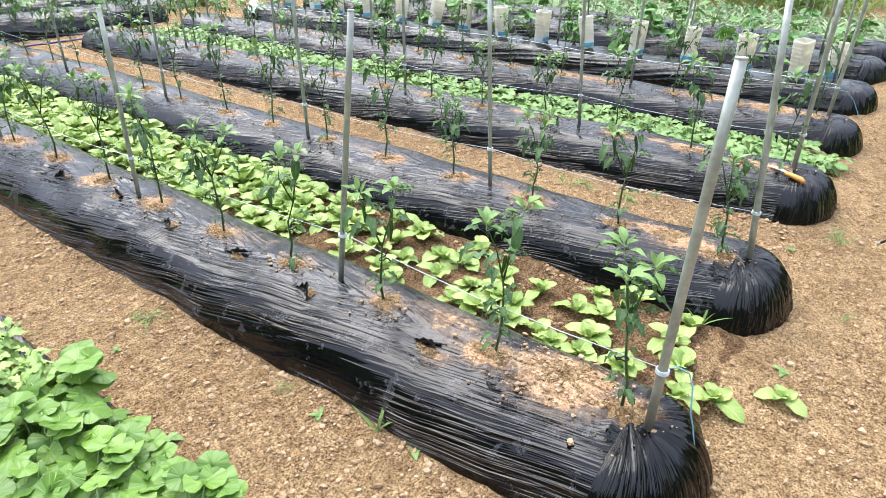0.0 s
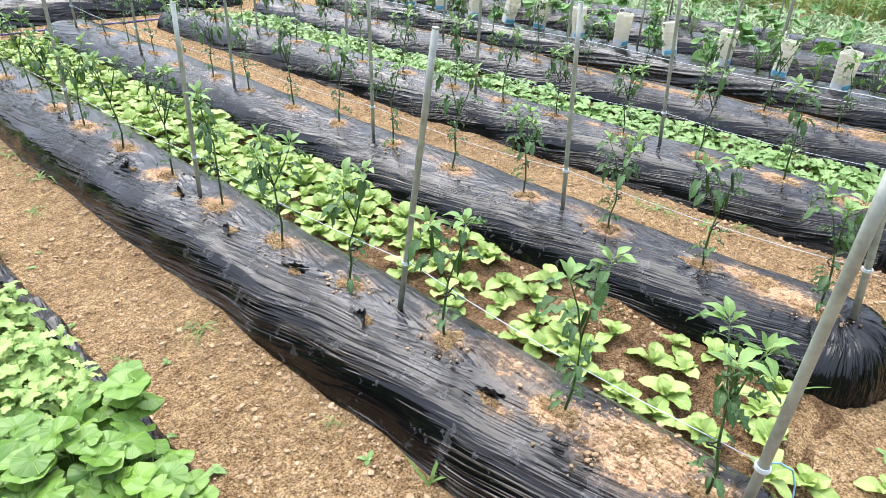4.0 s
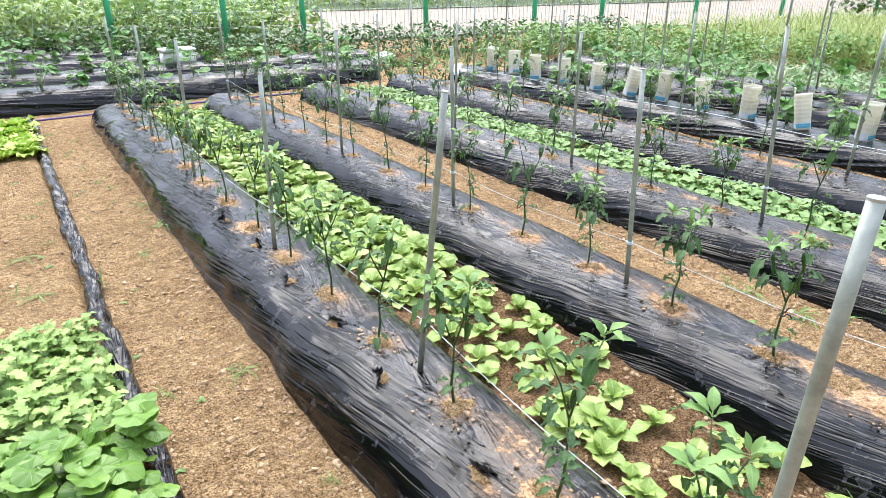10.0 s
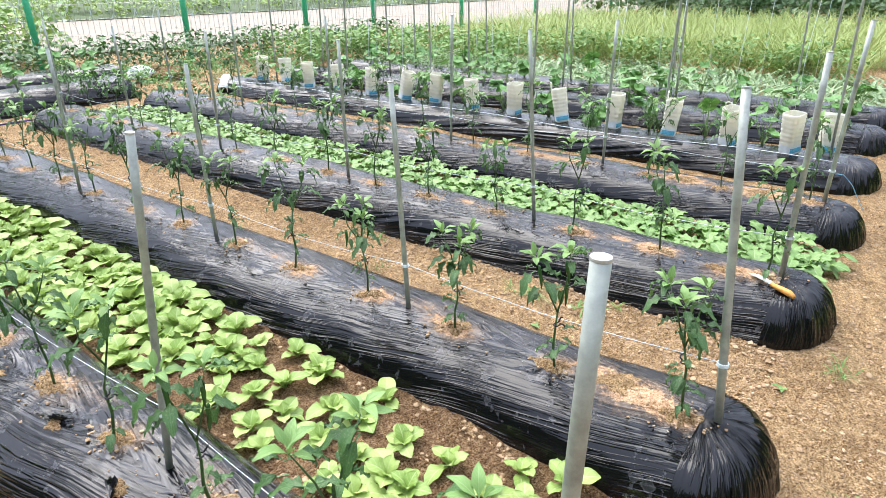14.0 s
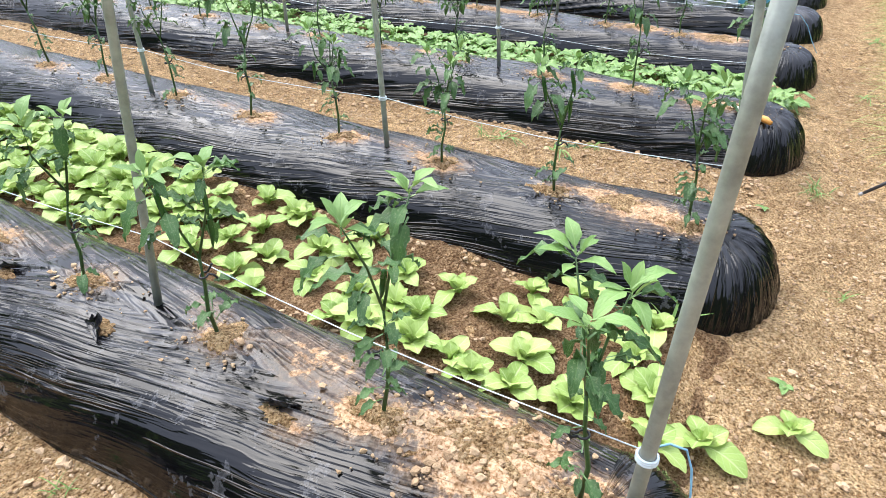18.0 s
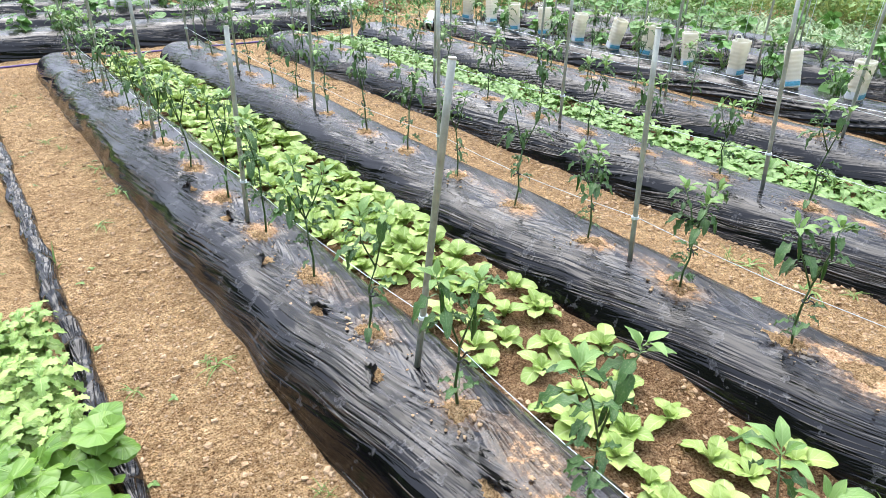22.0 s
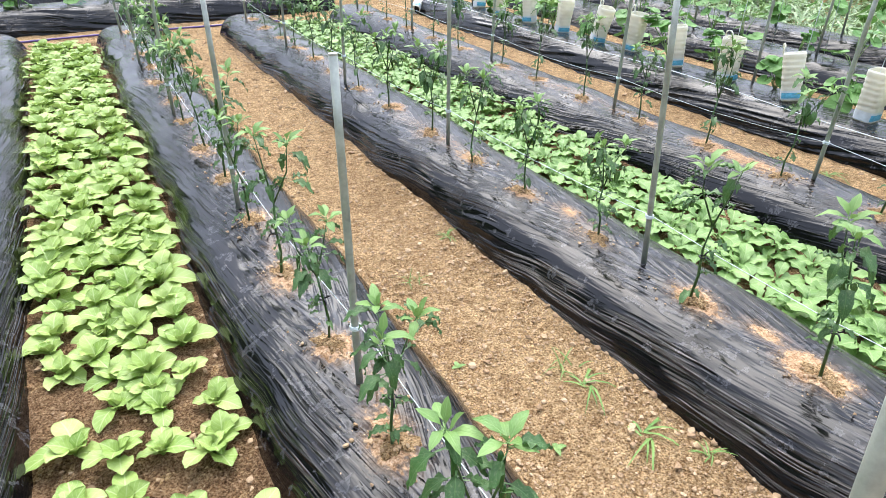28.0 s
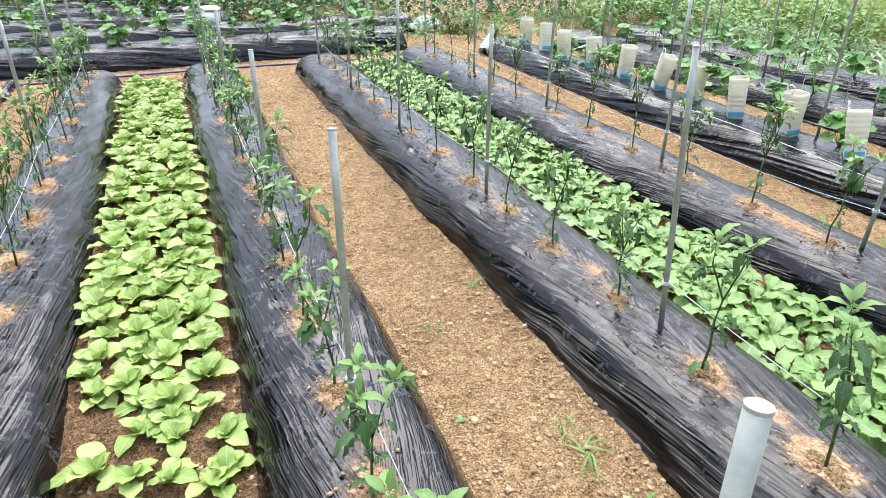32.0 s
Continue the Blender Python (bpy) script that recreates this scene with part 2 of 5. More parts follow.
def leaf_material(name, dark, light, vein, rough=0.45, mottled=0.0, clear=0.2, ribs=42.0):
    m, n, l, b = material(name, rough, spec=0.45)
    info = n.new("ShaderNodeObjectInfo")
    geo = n.new("ShaderNodeNewGeometry")
    rnd = calc(n, l, 'FRACT', calc(n, l, 'ADD', info.outputs["Random"], geo.outputs["Random Per Island"]))
    obj = coords(n, l)
    base = mix(n, l, calc(n, l, 'ADD', calc(n, l, 'MULTIPLY', rnd, 0.7), calc(n, l, 'MULTIPLY', noise_tex(n, l, obj, 22), 0.45)), dark, light)
    if mottled:
        spots = ramp(n, l, noise_tex(n, l, obj, 170, 3), [(0.55, (0, 0, 0)), (0.66, (1, 1, 1))])
        base = mix(n, l, calc(n, l, 'MULTIPLY', spots, mottled), base, (0.42, 0.46, 0.25))
    uv = coords(n, l, "UV")
    sep = n.new("ShaderNodeSeparateXYZ")
    l.new(uv, sep.inputs[0])
    off = calc(n, l, 'ABSOLUTE', calc(n, l, 'SUBTRACT', sep.outputs[0], 0.5))
    rib = ramp(n, l, off, [(0.018, (1, 1, 1)), (0.05, (0, 0, 0))])
    side = calc(n, l, 'SINE', calc(n, l, 'MULTIPLY', calc(n, l, 'SUBTRACT', sep.outputs[1], calc(n, l, 'MULTIPLY', off, 0.6)), ribs))
    side_mask = ramp(n, l, side, [(0.82, (0, 0, 0)), (0.98, (1, 1, 1))])
    veins = calc(n, l, 'MAXIMUM', rib, calc(n, l, 'MULTIPLY', side_mask, 0.45))
    col = mix(n, l, calc(n, l, 'MULTIPLY', veins, 0.6), base, vein)
    l.new(col, b.inputs["Base Color"])
    bump(n, l, b, calc(n, l, 'SUBTRACT', noise_tex(n, l, uv, 9, 2), veins), 0.4, 0.006)
    tr = n.new("ShaderNodeBsdfTranslucent")
    l.new(mix(n, l, 0.5, col, light), tr.inputs["Color"])
    sh = n.new("ShaderNodeMixShader")
    sh.inputs[0].default_value = clear
    l.new(b.outputs[0], sh.inputs[1])
    l.new(tr.outputs[0], sh.inputs[2])
    l.new(sh.outputs[0], n["Material Output"].inputs["Surface"])
    return m


PEPPER = leaf_material("pepper_leaf", (0.03, 0.09, 0.022), (0.085, 0.19, 0.05), (0.14, 0.26, 0.09), 0.36, 0.3)
PEPPER_TIP = leaf_material("pepper_young_leaf", (0.10, 0.215, 0.045), (0.25, 0.41, 0.12), (0.30, 0.44, 0.17), 0.4)
CHOI = leaf_material("choi_leaf", (0.18, 0.31, 0.045), (0.43, 0.55, 0.165), (0.56, 0.66, 0.31), 0.42)
RADISH = leaf_material("radish_leaf", (0.10, 0.22, 0.04), (0.27, 0.42, 0.13), (0.42, 0.54, 0.25), 0.42)
MALLOW = leaf_material("mallow_leaf", (0.05, 0.14, 0.012), (0.195, 0.345, 0.05), (0.28, 0.43, 0.10), 0.38, ribs=0.1, clear=0.12)
DAISY = leaf_material("crown_daisy_leaf", (0.09, 0.22, 0.02), (0.40, 0.54, 0.155), (0.44, 0.56, 0.22), 0.42, clear=0.1)
LETTUCE = leaf_material("lettuce_leaf", (0.28, 0.46, 0.05), (0.50, 0.66, 0.13), (0.55, 0.70, 0.25), 0.5)
WEED = leaf_material("grass_blade", (0.08, 0.20, 0.04), (0.24, 0.38, 0.10), (0.3, 0.42, 0.15), 0.55)
DRYGRASS = leaf_material("pale_grass", (0.22, 0.33, 0.07), (0.50, 0.55, 0.18), (0.5, 0.55, 0.25), 0.6)
VERGE = leaf_material("verge_leaf", (0.15, 0.28, 0.05), (0.44, 0.56, 0.17), (0.45, 0.55, 0.2), 0.5)
ONION = leaf_material("onion_leaf", (0.15, 0.25, 0.05), (0.48, 0.55, 0.19), (0.46, 0.54, 0.24), 0.5)
GARLIC = leaf_material("garlic_leaf", (0.06, 0.15, 0.04), (0.38, 0.50, 0.25), (0.42, 0.52, 0.3), 0.35)
SQUASH = leaf_material("squash_leaf", (0.06, 0.18, 0.03), (0.16, 0.34, 0.08), (0.3, 0.45, 0.16), 0.5, ribs=0.1)


def plain_material(name, colour, rough=0.5, metal=0.0, vary=0.25, scale=30.0, bumpy=0.0):
    m, n, l, b = material(name, rough, metal)
    vec = coords(n, l)
    f = noise_tex(n, l, vec, scale, 5, 0.65)
    lo = tuple(c * (1 - vary) for c in colour)
    hi = tuple(min(1, c * (1 + vary)) for c in colour)
    l.new(ramp(n, l, f, [(0.3, lo), (0.7, hi)]), b.inputs["Base Color"])
    l.new(calc(n, l, 'ADD', rough - 0.1, calc(n, l, 'MULTIPLY', f, 0.2)), b.inputs["Roughness"])
    if bumpy:
        bump(n, l, b, f, bumpy, 0.01)
    return m


STEM = plain_material("green_stem", (0.05, 0.11, 0.03), 0.5, vary=0.5)
STALK = plain_material("pale_stalk", (0.30, 0.46, 0.16), 0.5)
GALV = plain_material("galvanised_steel", (0.35, 0.38, 0.335), 0.45, 0.35, 0.3, 16)
CAPM = plain_material("zinc_cap", (0.48, 0.50, 0.47), 0.6, 0.3, 0.2)
TWINE = plain_material("pale_twine", (0.72, 0.80, 0.82), 0.7, vary=0.15)
BLUE_TWINE = plain_material("blue_twine", (0.25, 0.50, 0.68), 0.7, vary=0.2)
CLIPM = plain_material("black_plastic_clip", (0.012, 0.012, 0.015), 0.4)
FRUIT = plain_material("green_pepper_skin", (0.03, 0.10, 0.02), 0.25)


# ---- mesh tools ----
def mesh_of(name, verts, faces, mat, uvs=None, smooth=True):
    me = bpy.data.meshes.new(name)
    me.from_pydata([tuple(v) for v in verts], [], faces)
    if uvs is not None:
        layer = me.uv_layers.new(name="UVMap")
        idx = np.empty(len(me.loops), dtype=np.int32)
        me.loops.foreach_get("vertex_index", idx)
        layer.data.foreach_set("uv", np.asarray(uvs, dtype=np.float32)[idx].ravel())
    if smooth:
        me.polygons.foreach_set("use_smooth", [True] * len(me.polygons))
    for one in (mat if isinstance(mat, (list, tuple)) else [mat]):
        me.materials.append(one)
    me.update()
    return me


def piece(name, me, parent=None, m=None, label=""):
    ob = new(name, me)
    if parent is not None:
        ob.parent = parent
    if m is not None:
        ob.matrix_basis = m
    if label:
        tagged(ob, label)
    return ob


def part(name, bm, mat, parent, label=""):
    me = bpy.data.meshes.new(name)
    bm.to_mesh(me)
    bm.free()
    me.materials.append(mat)
    me.polygons.foreach_set("use_smooth", [True] * len(me.polygons))
    return piece(name, me, parent, None, label)


def grid_faces(nr, nc, base=0, closed=False):
    out = []
    for r in range(nr - 1):
        for c in range(nc if closed else nc - 1):
            d = (c + 1) % nc
            out.append((base + r * nc + c, base + r * nc + d, base + (r + 1) * nc + d, base + (r + 1) * nc + c))
    return out


def tube_data(points, radii, sides=6, caps=True):
    pts = [Vector(p) for p in points]
    verts, uvs = [], []
    for i, p in enumerate(pts):
        d = (pts[min(i + 1, len(pts) - 1)] - pts[max(i - 1, 0)]).normalized()
        a = d.orthogonal().normalized() if abs(d.z) > 0.99 else d.cross(Vector((0, 0, 1))).normalized()
        b = d.cross(a)
        r = radii[i] if isinstance(radii, (list, tuple)) else radii
        for k in range(sides):
            t = 2 * math.pi * k / sides
            verts.append(p + a * (r * math.cos(t)) + b * (r * math.sin(t)))
            uvs.append((k / sides, i / max(1, len(pts) - 1)))
    faces = grid_faces(len(pts), sides, 0, True)
    if caps:
        faces += [tuple(range(sides))[::-1], tuple(range((len(pts) - 1) * sides, len(pts) * sides))]
    return verts, faces, uvs


class Heap:
    """Collects many small shapes into one mesh."""

    def __init__(self):
        self.v, self.f, self.u = [], [], []

    def add(self, data, m=None):
        v, f, u = data
        b = len(self.v)
        self.v += [m @ Vector(p) for p in v] if m is not None else list(v)
        self.f += [tuple(i + b for i in q) for q in f]
        self.u += u if u is not None else [(0.5, 0.5)] * len(v)

    def mesh(self, name, mat, smooth=True):
        return mesh_of(name, self.v, self.f, mat, self.u, smooth)


def leaf_data(length, width, shape, fold=0.25, droop=0.5, rise=0.0, ruffle=0.0, rows=6, cols=5, stalk=0.0, seed=0):
    """A leaf blade along +y, its stalk at the origin. shape(s) gives the half width from 0 to 1 along it."""
    rng = random.Random(seed)
    ph = rng.uniform(0, 6)
    verts, uvs = [], []
    for r in range(rows):
        s = 1 - (1 - r / (rows - 1)) ** 1.35
        ang = rise - droop * s
        y = stalk + length * s * math.cos(ang * 0.6)
        z = (stalk + length * s) * math.sin(ang) * 0.75
        hw = width * 0.5 * shape(s)
        for c in range(cols):
            t = 2 * c / (cols - 1) - 1
            e = abs(t) ** 2 * ruffle * math.sin(s * 17 + t * 3 + ph)
            verts.append((hw * t, y, z + abs(t) ** 1.5 * hw * fold + e))
            uvs.append((c / (cols - 1), s))
    faces = grid_faces(rows, cols)
    if stalk:
        b = len(verts)
        w = width * 0.06
        for s in (0.0, 1.0):
            for t in (-1, 0, 1):
                verts.append((w * t, stalk * s, stalk * s * math.sin(rise) * 0.75 - (0.4 * w if t == 0 else 0)))
                uvs.append((0.5, 0.02))
        faces += grid_faces(2, 3, b)
    return verts, faces, uvs


def pointed(s):
    return max(0.0, math.sin(math.pi * min(1.0, s ** 0.75))) ** 0.8 if 0 < s < 1 else 0.03


def spoon(s):
    """A rounded blade on a broad pale stalk."""
    if s < 0.6:
        q = s / 0.6
        return 0.13 + 0.87 * q * q * (3 - 2 * q)
    return max(0.04, 1 - ((s - 0.6) / 0.4) ** 2.4) ** 0.5


def feathered(s):
    """A blade cut into rounded lobes."""
    return (0.15 + 0.85 * math.sin(math.pi * min(1.0, 0.08 + 0.9 * s ** 1.15)) ** 0.7) * (0.30 + 0.70 * abs(math.sin(s * 4.5 * math.pi + 0.5)) ** 0.7)


def lobed(s):
    """A blunt rounded blade with a wavy edge."""
    return spoon(s) * (1 + 0.10 * math.sin(s * 26))


def blade(s):
    return (1 - s) ** 0.6 * min(1.0, 0.5 + s * 3)


def round_leaf_data(radius, cup=0.25, lobes=5, ruffle=0.05, seed=0, segs=40, rings=4, notch=0.5):
    """A round leaf, its stalk end in the notch at the origin, lying in the xy plane and facing up."""
    rng = random.Random(seed)
    ph = rng.uniform(0, 6)
    verts, uvs = [(0, 0, 0)], [(0.5, 0.0)]
    for k in range(1, rings + 1):
        q = k / rings
        for i in range(segs):
            a = 2 * math.pi * i / segs
            edge = 1 + 0.035 * math.cos(lobes * a) - notch * math.exp(-((a - math.pi) / 0.22) ** 2)
            r = radius * q * edge
            z = cup * radius * q * q + ruffle * radius * q * math.sin(3 * a + ph) * 0.8 + ruffle * radius * q * q * math.sin(9 * a + ph) * 0.35
            z += 0.045 * radius * abs(math.sin(lobes * a * 0.5)) * q * (1.2 - q)
            verts.append((r * math.sin(a), r * math.cos(a) + radius * 0.35, z))
            uvs.append((0.5 + 0.5 * math.sin(lobes * a * 0.5) * 0.9, 0.3 + 0.02 * q))
    faces = [(0, 1 + i, 1 + (i + 1) % segs) for i in range(segs)]
    faces += [tuple(reversed(q)) for q in grid_faces(rings, segs, 1, True)]
    faces = [tuple(reversed(q)) for q in faces]
    return verts, faces, uvs


def hash_noise(x, y, z=0.0):
    return noise.noise(Vector((x, y, z)))


# ---- plan: bed centre lines, ends and planting ----
BEDS = {
    "A": (0.0, 0.06, 7.95, 0.325, 0.205),
    "B": (1.285, 0.06, 7.85, 0.335, 0.205),
    "C": (2.62, 0.06, 7.9, 0.345, 0.205),
    "D": (3.99, 0.06, 7.9, 0.34, 0.205),
    "E": (5.33, 0.08, 8.2, 0.36, 0.2),
    "F": (6.75, 0.10, 8.4, 0.36, 0.2),
    "G": (7.85, 0.12, 8.4, 0.34, 0.2),
}


def profile(d, half, h):
    """A nearly flat crown with rounded shoulders and steep flanks."""
    q = min(1.0, abs(d) / half)
    return h * max(0.0, 1 - q ** 5.0) ** 0.85 * (1.03 - 0.06 * q)


def surf_shift(x, y):
    return 0.018 * hash_noise(x * 2.3, y * 1.7, 3.1) + 0.006 * hash_noise(x * 7, y * 4.2, 8.8) + 0.002 * hash_noise(x * 3, y * 11.0, 1.7)


def bed_height(key, x, y):
    x0, y0, y1, half, h = BEDS[key]
    return profile(x - x0, half, h) + surf_shift(x, y)


def wrinkle(u, v, far):
    """Pull lines of the film: long creases across v, gathered and spread by a slow warp."""
    w = math.copysign(math.sqrt(v * v + 0.004) - 0.14 * u, v) * (1 if v > 0 else -1) + 0.07 * hash_noise(u * 0.8, v * 2.0, 6.0) + (3.7 if v > 0 else 0)
    calm = (0.06 + 1.6 * max(0.0, 0.22 + hash_noise(u * 1.1, v * 4.5, 9.0))) * (0.30 + min(1.1, abs(v) * 6))
    a = 1 - abs(hash_noise(u * 0.8, w * 21, 0.5)) * 3.2
    b = 1 - abs(hash_noise(u * 1.1 + 7, w * 42, 3.5)) * 3.2
    if far:
        top = min(1.0, max(0.08, (abs(v) - 0.10) * 6))
        return (0.014 * max(0.0, a) ** 1.5 + 0.006 * max(0.0, b) ** 1.5) * (0.4 + calm * 0.6) * top
    return (0.0028 * max(0.0, a) ** 1.6 + 0.0016 * max(0.0, b) ** 1.6) * calm


def stations(y0, y1, far):
    """Places of the cross-sections along a bed, closer together at its near end."""
    if far:
        return list(np.linspace(y0, y1, max(3, int((y1 - y0) / 0.07))))
    return list(np.arange(y0, 2.6, 0.013)) + list(np.linspace(2.6, y1, int((y1 - 2.6) / 0.035)))


def film_sheet(parent, x0, y0, y1, half, h, mat, turn=False, far=False, spills=(), holes=()):
    """The film over one ridge: a body and two gathered ends. spills: (x, y, rx, ry, amount) of soil on it; holes: (x, y) that draw it into creases."""
    nc = 111 if far else 191
    ys = stations(y0, y1, far)

    def place(dx, y, z):
        bulge = 1 + 0.09 * hash_noise(y * 1.3 + x0, 4.2, x0) + 0.035 * hash_noise(y * 4.1, 9.0 + x0, math.copysign(2.0, dx))
        x = x0 + dx * bulge
        if turn:
            return (y, x, max(-0.03, z + surf_shift(y, x)))
        return (x, y, max(-0.03, z + surf_shift(x, y)))

    def dusted(me):
        co = np.empty(len(me.vertices) * 3, dtype=np.float32)
        me.vertices.foreach_get("co", co)
        co = co.reshape(-1, 3)
        if holes:
            lift = np.zeros(len(co))
            for k, (hx, hy) in enumerate(holes):
                dx, dy = co[:, 0] - hx, (co[:, 1] - hy) * 0.62
                d = np.hypot(dx, dy)
                th = np.arctan2(dy, dx)
                rays = np.abs(np.sin(th * 3.5 + k * 1.7 + 0.8 * np.sin(th * 2 + k))) ** 3 + 0.5 * np.abs(np.sin(th * 6.5 + k * 2.9)) ** 3
                lift += 0.0085 * rays * np.exp(-((d - 0.055) / 0.065) ** 2) - 0.006 * np.exp(-(d / 0.04) ** 2)
            co[:, 2] += (lift * np.clip(co[:, 2] / 0.12, 0, 1)).astype(np.float32)
            me.vertices.foreach_set("co", co.ravel())
        amount = np.zeros(len(co), dtype=np.float32)
        for sx, sy, rx, ry, much in spills:
            amount = np.maximum(amount, much * np.exp(-((co[:, 0] - sx) / rx) ** 2 - ((co[:, 1] - sy) / ry) ** 2))
        me.attributes.new("dust", 'FLOAT', 'POINT').data.foreach_set("value", amount)
        me.update()
        return me

    def body():
        v, u = [], []
        for y in ys:
            for c in range(nc):
                a = 2 * c / (nc - 1) - 1
                th = a * math.pi / 2
                dx = half * math.copysign(abs(math.sin(th)) ** 0.8, a)
                z = profile(dx, half, h) - (0.04 if abs(a) > 0.999 else 0)
                uu, vv = y + x0 * 3.7, a * (half + h * 0.55)
                k = 1 + wrinkle(uu, vv, far) / 0.3
                v.append(place(dx * k, y, z * k))
                u.append((uu, vv))
        return dusted(mesh_of("film", v, grid_faces(len(ys), nc), mat, u))

    def end(y_c, sgn):
        v, u = [], []
        ns, np_ = 25, 201
        for i in range(ns):
            th = (i / (ns - 1)) * math.pi / 2
            q = math.sin(th) ** 0.8
            z = profile(q * half, half, h) - (0.04 if i == ns - 1 else 0)
            for c in range(np_):
                phi = math.pi * c / (np_ - 1)
                fan = max(0.0, 1 - abs(hash_noise(phi * 11 + x0, i * 0.05, 4.0)) * 3) ** 1.4 + 0.5 * max(0.0, 1 - abs(hash_noise(phi * 23 + x0, i * 0.07, 8.0)) * 3) ** 1.4
                gather = (0.005 * math.sin(phi * 13 + 3 * math.sin(phi * 5)) + 0.007 * fan) * min(1.0, i / ns * 2) * math.sin(phi) ** 0.5
                k = 1 + gather / 0.3
                v.append(place(half * math.cos(phi) * q * k, y_c + sgn * 0.27 * math.sin(phi) * q * k, z * k))
                u.append((i / (ns - 1) * 0.5 + x0, 0.12 + phi * 0.32))
        return dusted(mesh_of("end_film", v, grid_faces(ns, np_), mat, u))
    piece("film", body(), parent)
    piece("end_film", end(y0, -1), parent, None, "gathered black film tucked into the soil")
    piece("end_film", end(ys[-1], 1), parent, None, "gathered black film tucked into the soil")


def mound_mesh(key, x, y, rx, ry, seed, high=0.016):
    rng = random.Random(seed)
    ph = [rng.uniform(0, 6.28) for _ in range(4)]
    v = [(x, y, bed_height(key, x, y) + high + 0.004)]
    rings, segs = 6, 40
    for k in range(1, rings + 1):
        q = k / rings
        for i in range(segs):
            a = 2 * math.pi * i / segs
            e = 1 + 0.25 * math.sin(2 * a + ph[0]) + 0.18 * math.sin(3 * a + ph[1]) + 0.06 * math.sin(7 * a + ph[2]) + 0.6 * q * hash_noise(math.cos(a) * 5 + ph[3], math.sin(a) * 5, seed)
            px, py = x + rx * q * e * math.cos(a), y + ry * q * e * math.sin(a)
            z = bed_height(key, px, py) + 0.003 + high * 0.8 * (1 - q) ** 1.1 + 0.005 * hash_noise(px * 55, py * 55, 2) * (1 - q * 0.8)
            v.append((px, py, z - (0.012 if k == rings else 0)))
    f = [(0, 1 + i, 1 + (i + 1) % segs) for i in range(segs)] + [tuple(reversed(q)) for q in grid_faces(rings, segs, 1, True)]
    return mesh_of("soil_mound", v, f, SOIL)


# ---- ground ----
def spread(lo, hi, step, out):
    mid = list(np.arange(lo, hi + step, step))
    a, d, low = lo, step, []
    while a > -out:
        d *= 1.35
        a -= d
        low.append(a)
    a, d, high = mid[-1], step, []
    while a < out:
        d *= 1.35
        a += d
        high.append(a)
    return low[::-1] + mid + high


def ground_height(x, y):
    z = 0.014 * hash_noise(x * 3.1, y * 3.1, 0.3) + 0.013 * hash_noise(x * 10, y * 10, 5) + 0.007 * hash_noise(x * 27, y * 27, 2)
    if 0 < y < 8.2 and (0.2 < x < 1.05 or 2.9 < x < 3.75):
        z += 0.03 + 0.014 * hash_noise(x * 9, y * 9, 7)
    if x < -0.92 and 0.4 < y < 8.4:
        z += 0.05 * min(1.0, (-0.92 - x) / 0.05)
    if -0.9 < y < -0.3 and x > 1:
        z -= 0.02
    return z


gx, gy = spread(-2.6, 8.6, 0.06, 600), spread(-1.2, 9.0, 0.06, 600)
gv = [(x, y, ground_height(x, y) if abs(x) < 30 and abs(y) < 30 else 0.0) for y in gy for x in gx]
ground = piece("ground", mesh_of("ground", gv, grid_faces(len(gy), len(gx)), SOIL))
tagged(ground, "dry sandy tan garden soil with small clods", "ground", kind="structure")


def lane(name, xa, xb, ya, yb, label):
    """A strip of darker soil between two beds."""
    nx, ny = 16, int((yb - ya) / 0.05)
    v = []
    for j in range(ny + 1):
        for i in range(nx + 1):
            x, y = xa + (xb - xa) * i / nx, ya + (yb - ya) * j / ny
            rim = min(i, nx - i, j, ny - j)
            x += 0.03 * hash_noise(x * 3, y * 6, 3)
            v.append((x, y + 0.05 * hash_noise(x * 6, y * 2, 5), ground_height(x, y) + (0.006 + 0.012 * hash_noise(x * 16, y * 16, 4) if rim else -0.02)))
    tagged(piece(name, mesh_of(name, v, grid_faces(ny + 1, nx + 1), DARK_SOIL)), label, "soil", kind="structure")


lane("soil_strip", 0.24, 1.02, -0.12, 8.05, "darker crumbly soil between the beds")
lane("soil_strip", 2.90, 3.74, -0.10, 8.05, "darker crumbly soil between the beds")


def lump_data(r, seed):
    rng = random.Random(seed)
    bm = bmesh.new()
    bmesh.ops.create_icosphere(bm, subdivisions=1, radius=r)
    for v in bm.verts:
        v.co *= rng.uniform(0.55, 1.3)
        v.co.z *= 0.65
    data = ([v.co.copy() for v in bm.verts], [tuple(v.index for v in f.verts) for f in bm.faces], None)
    bm.free()
    return data


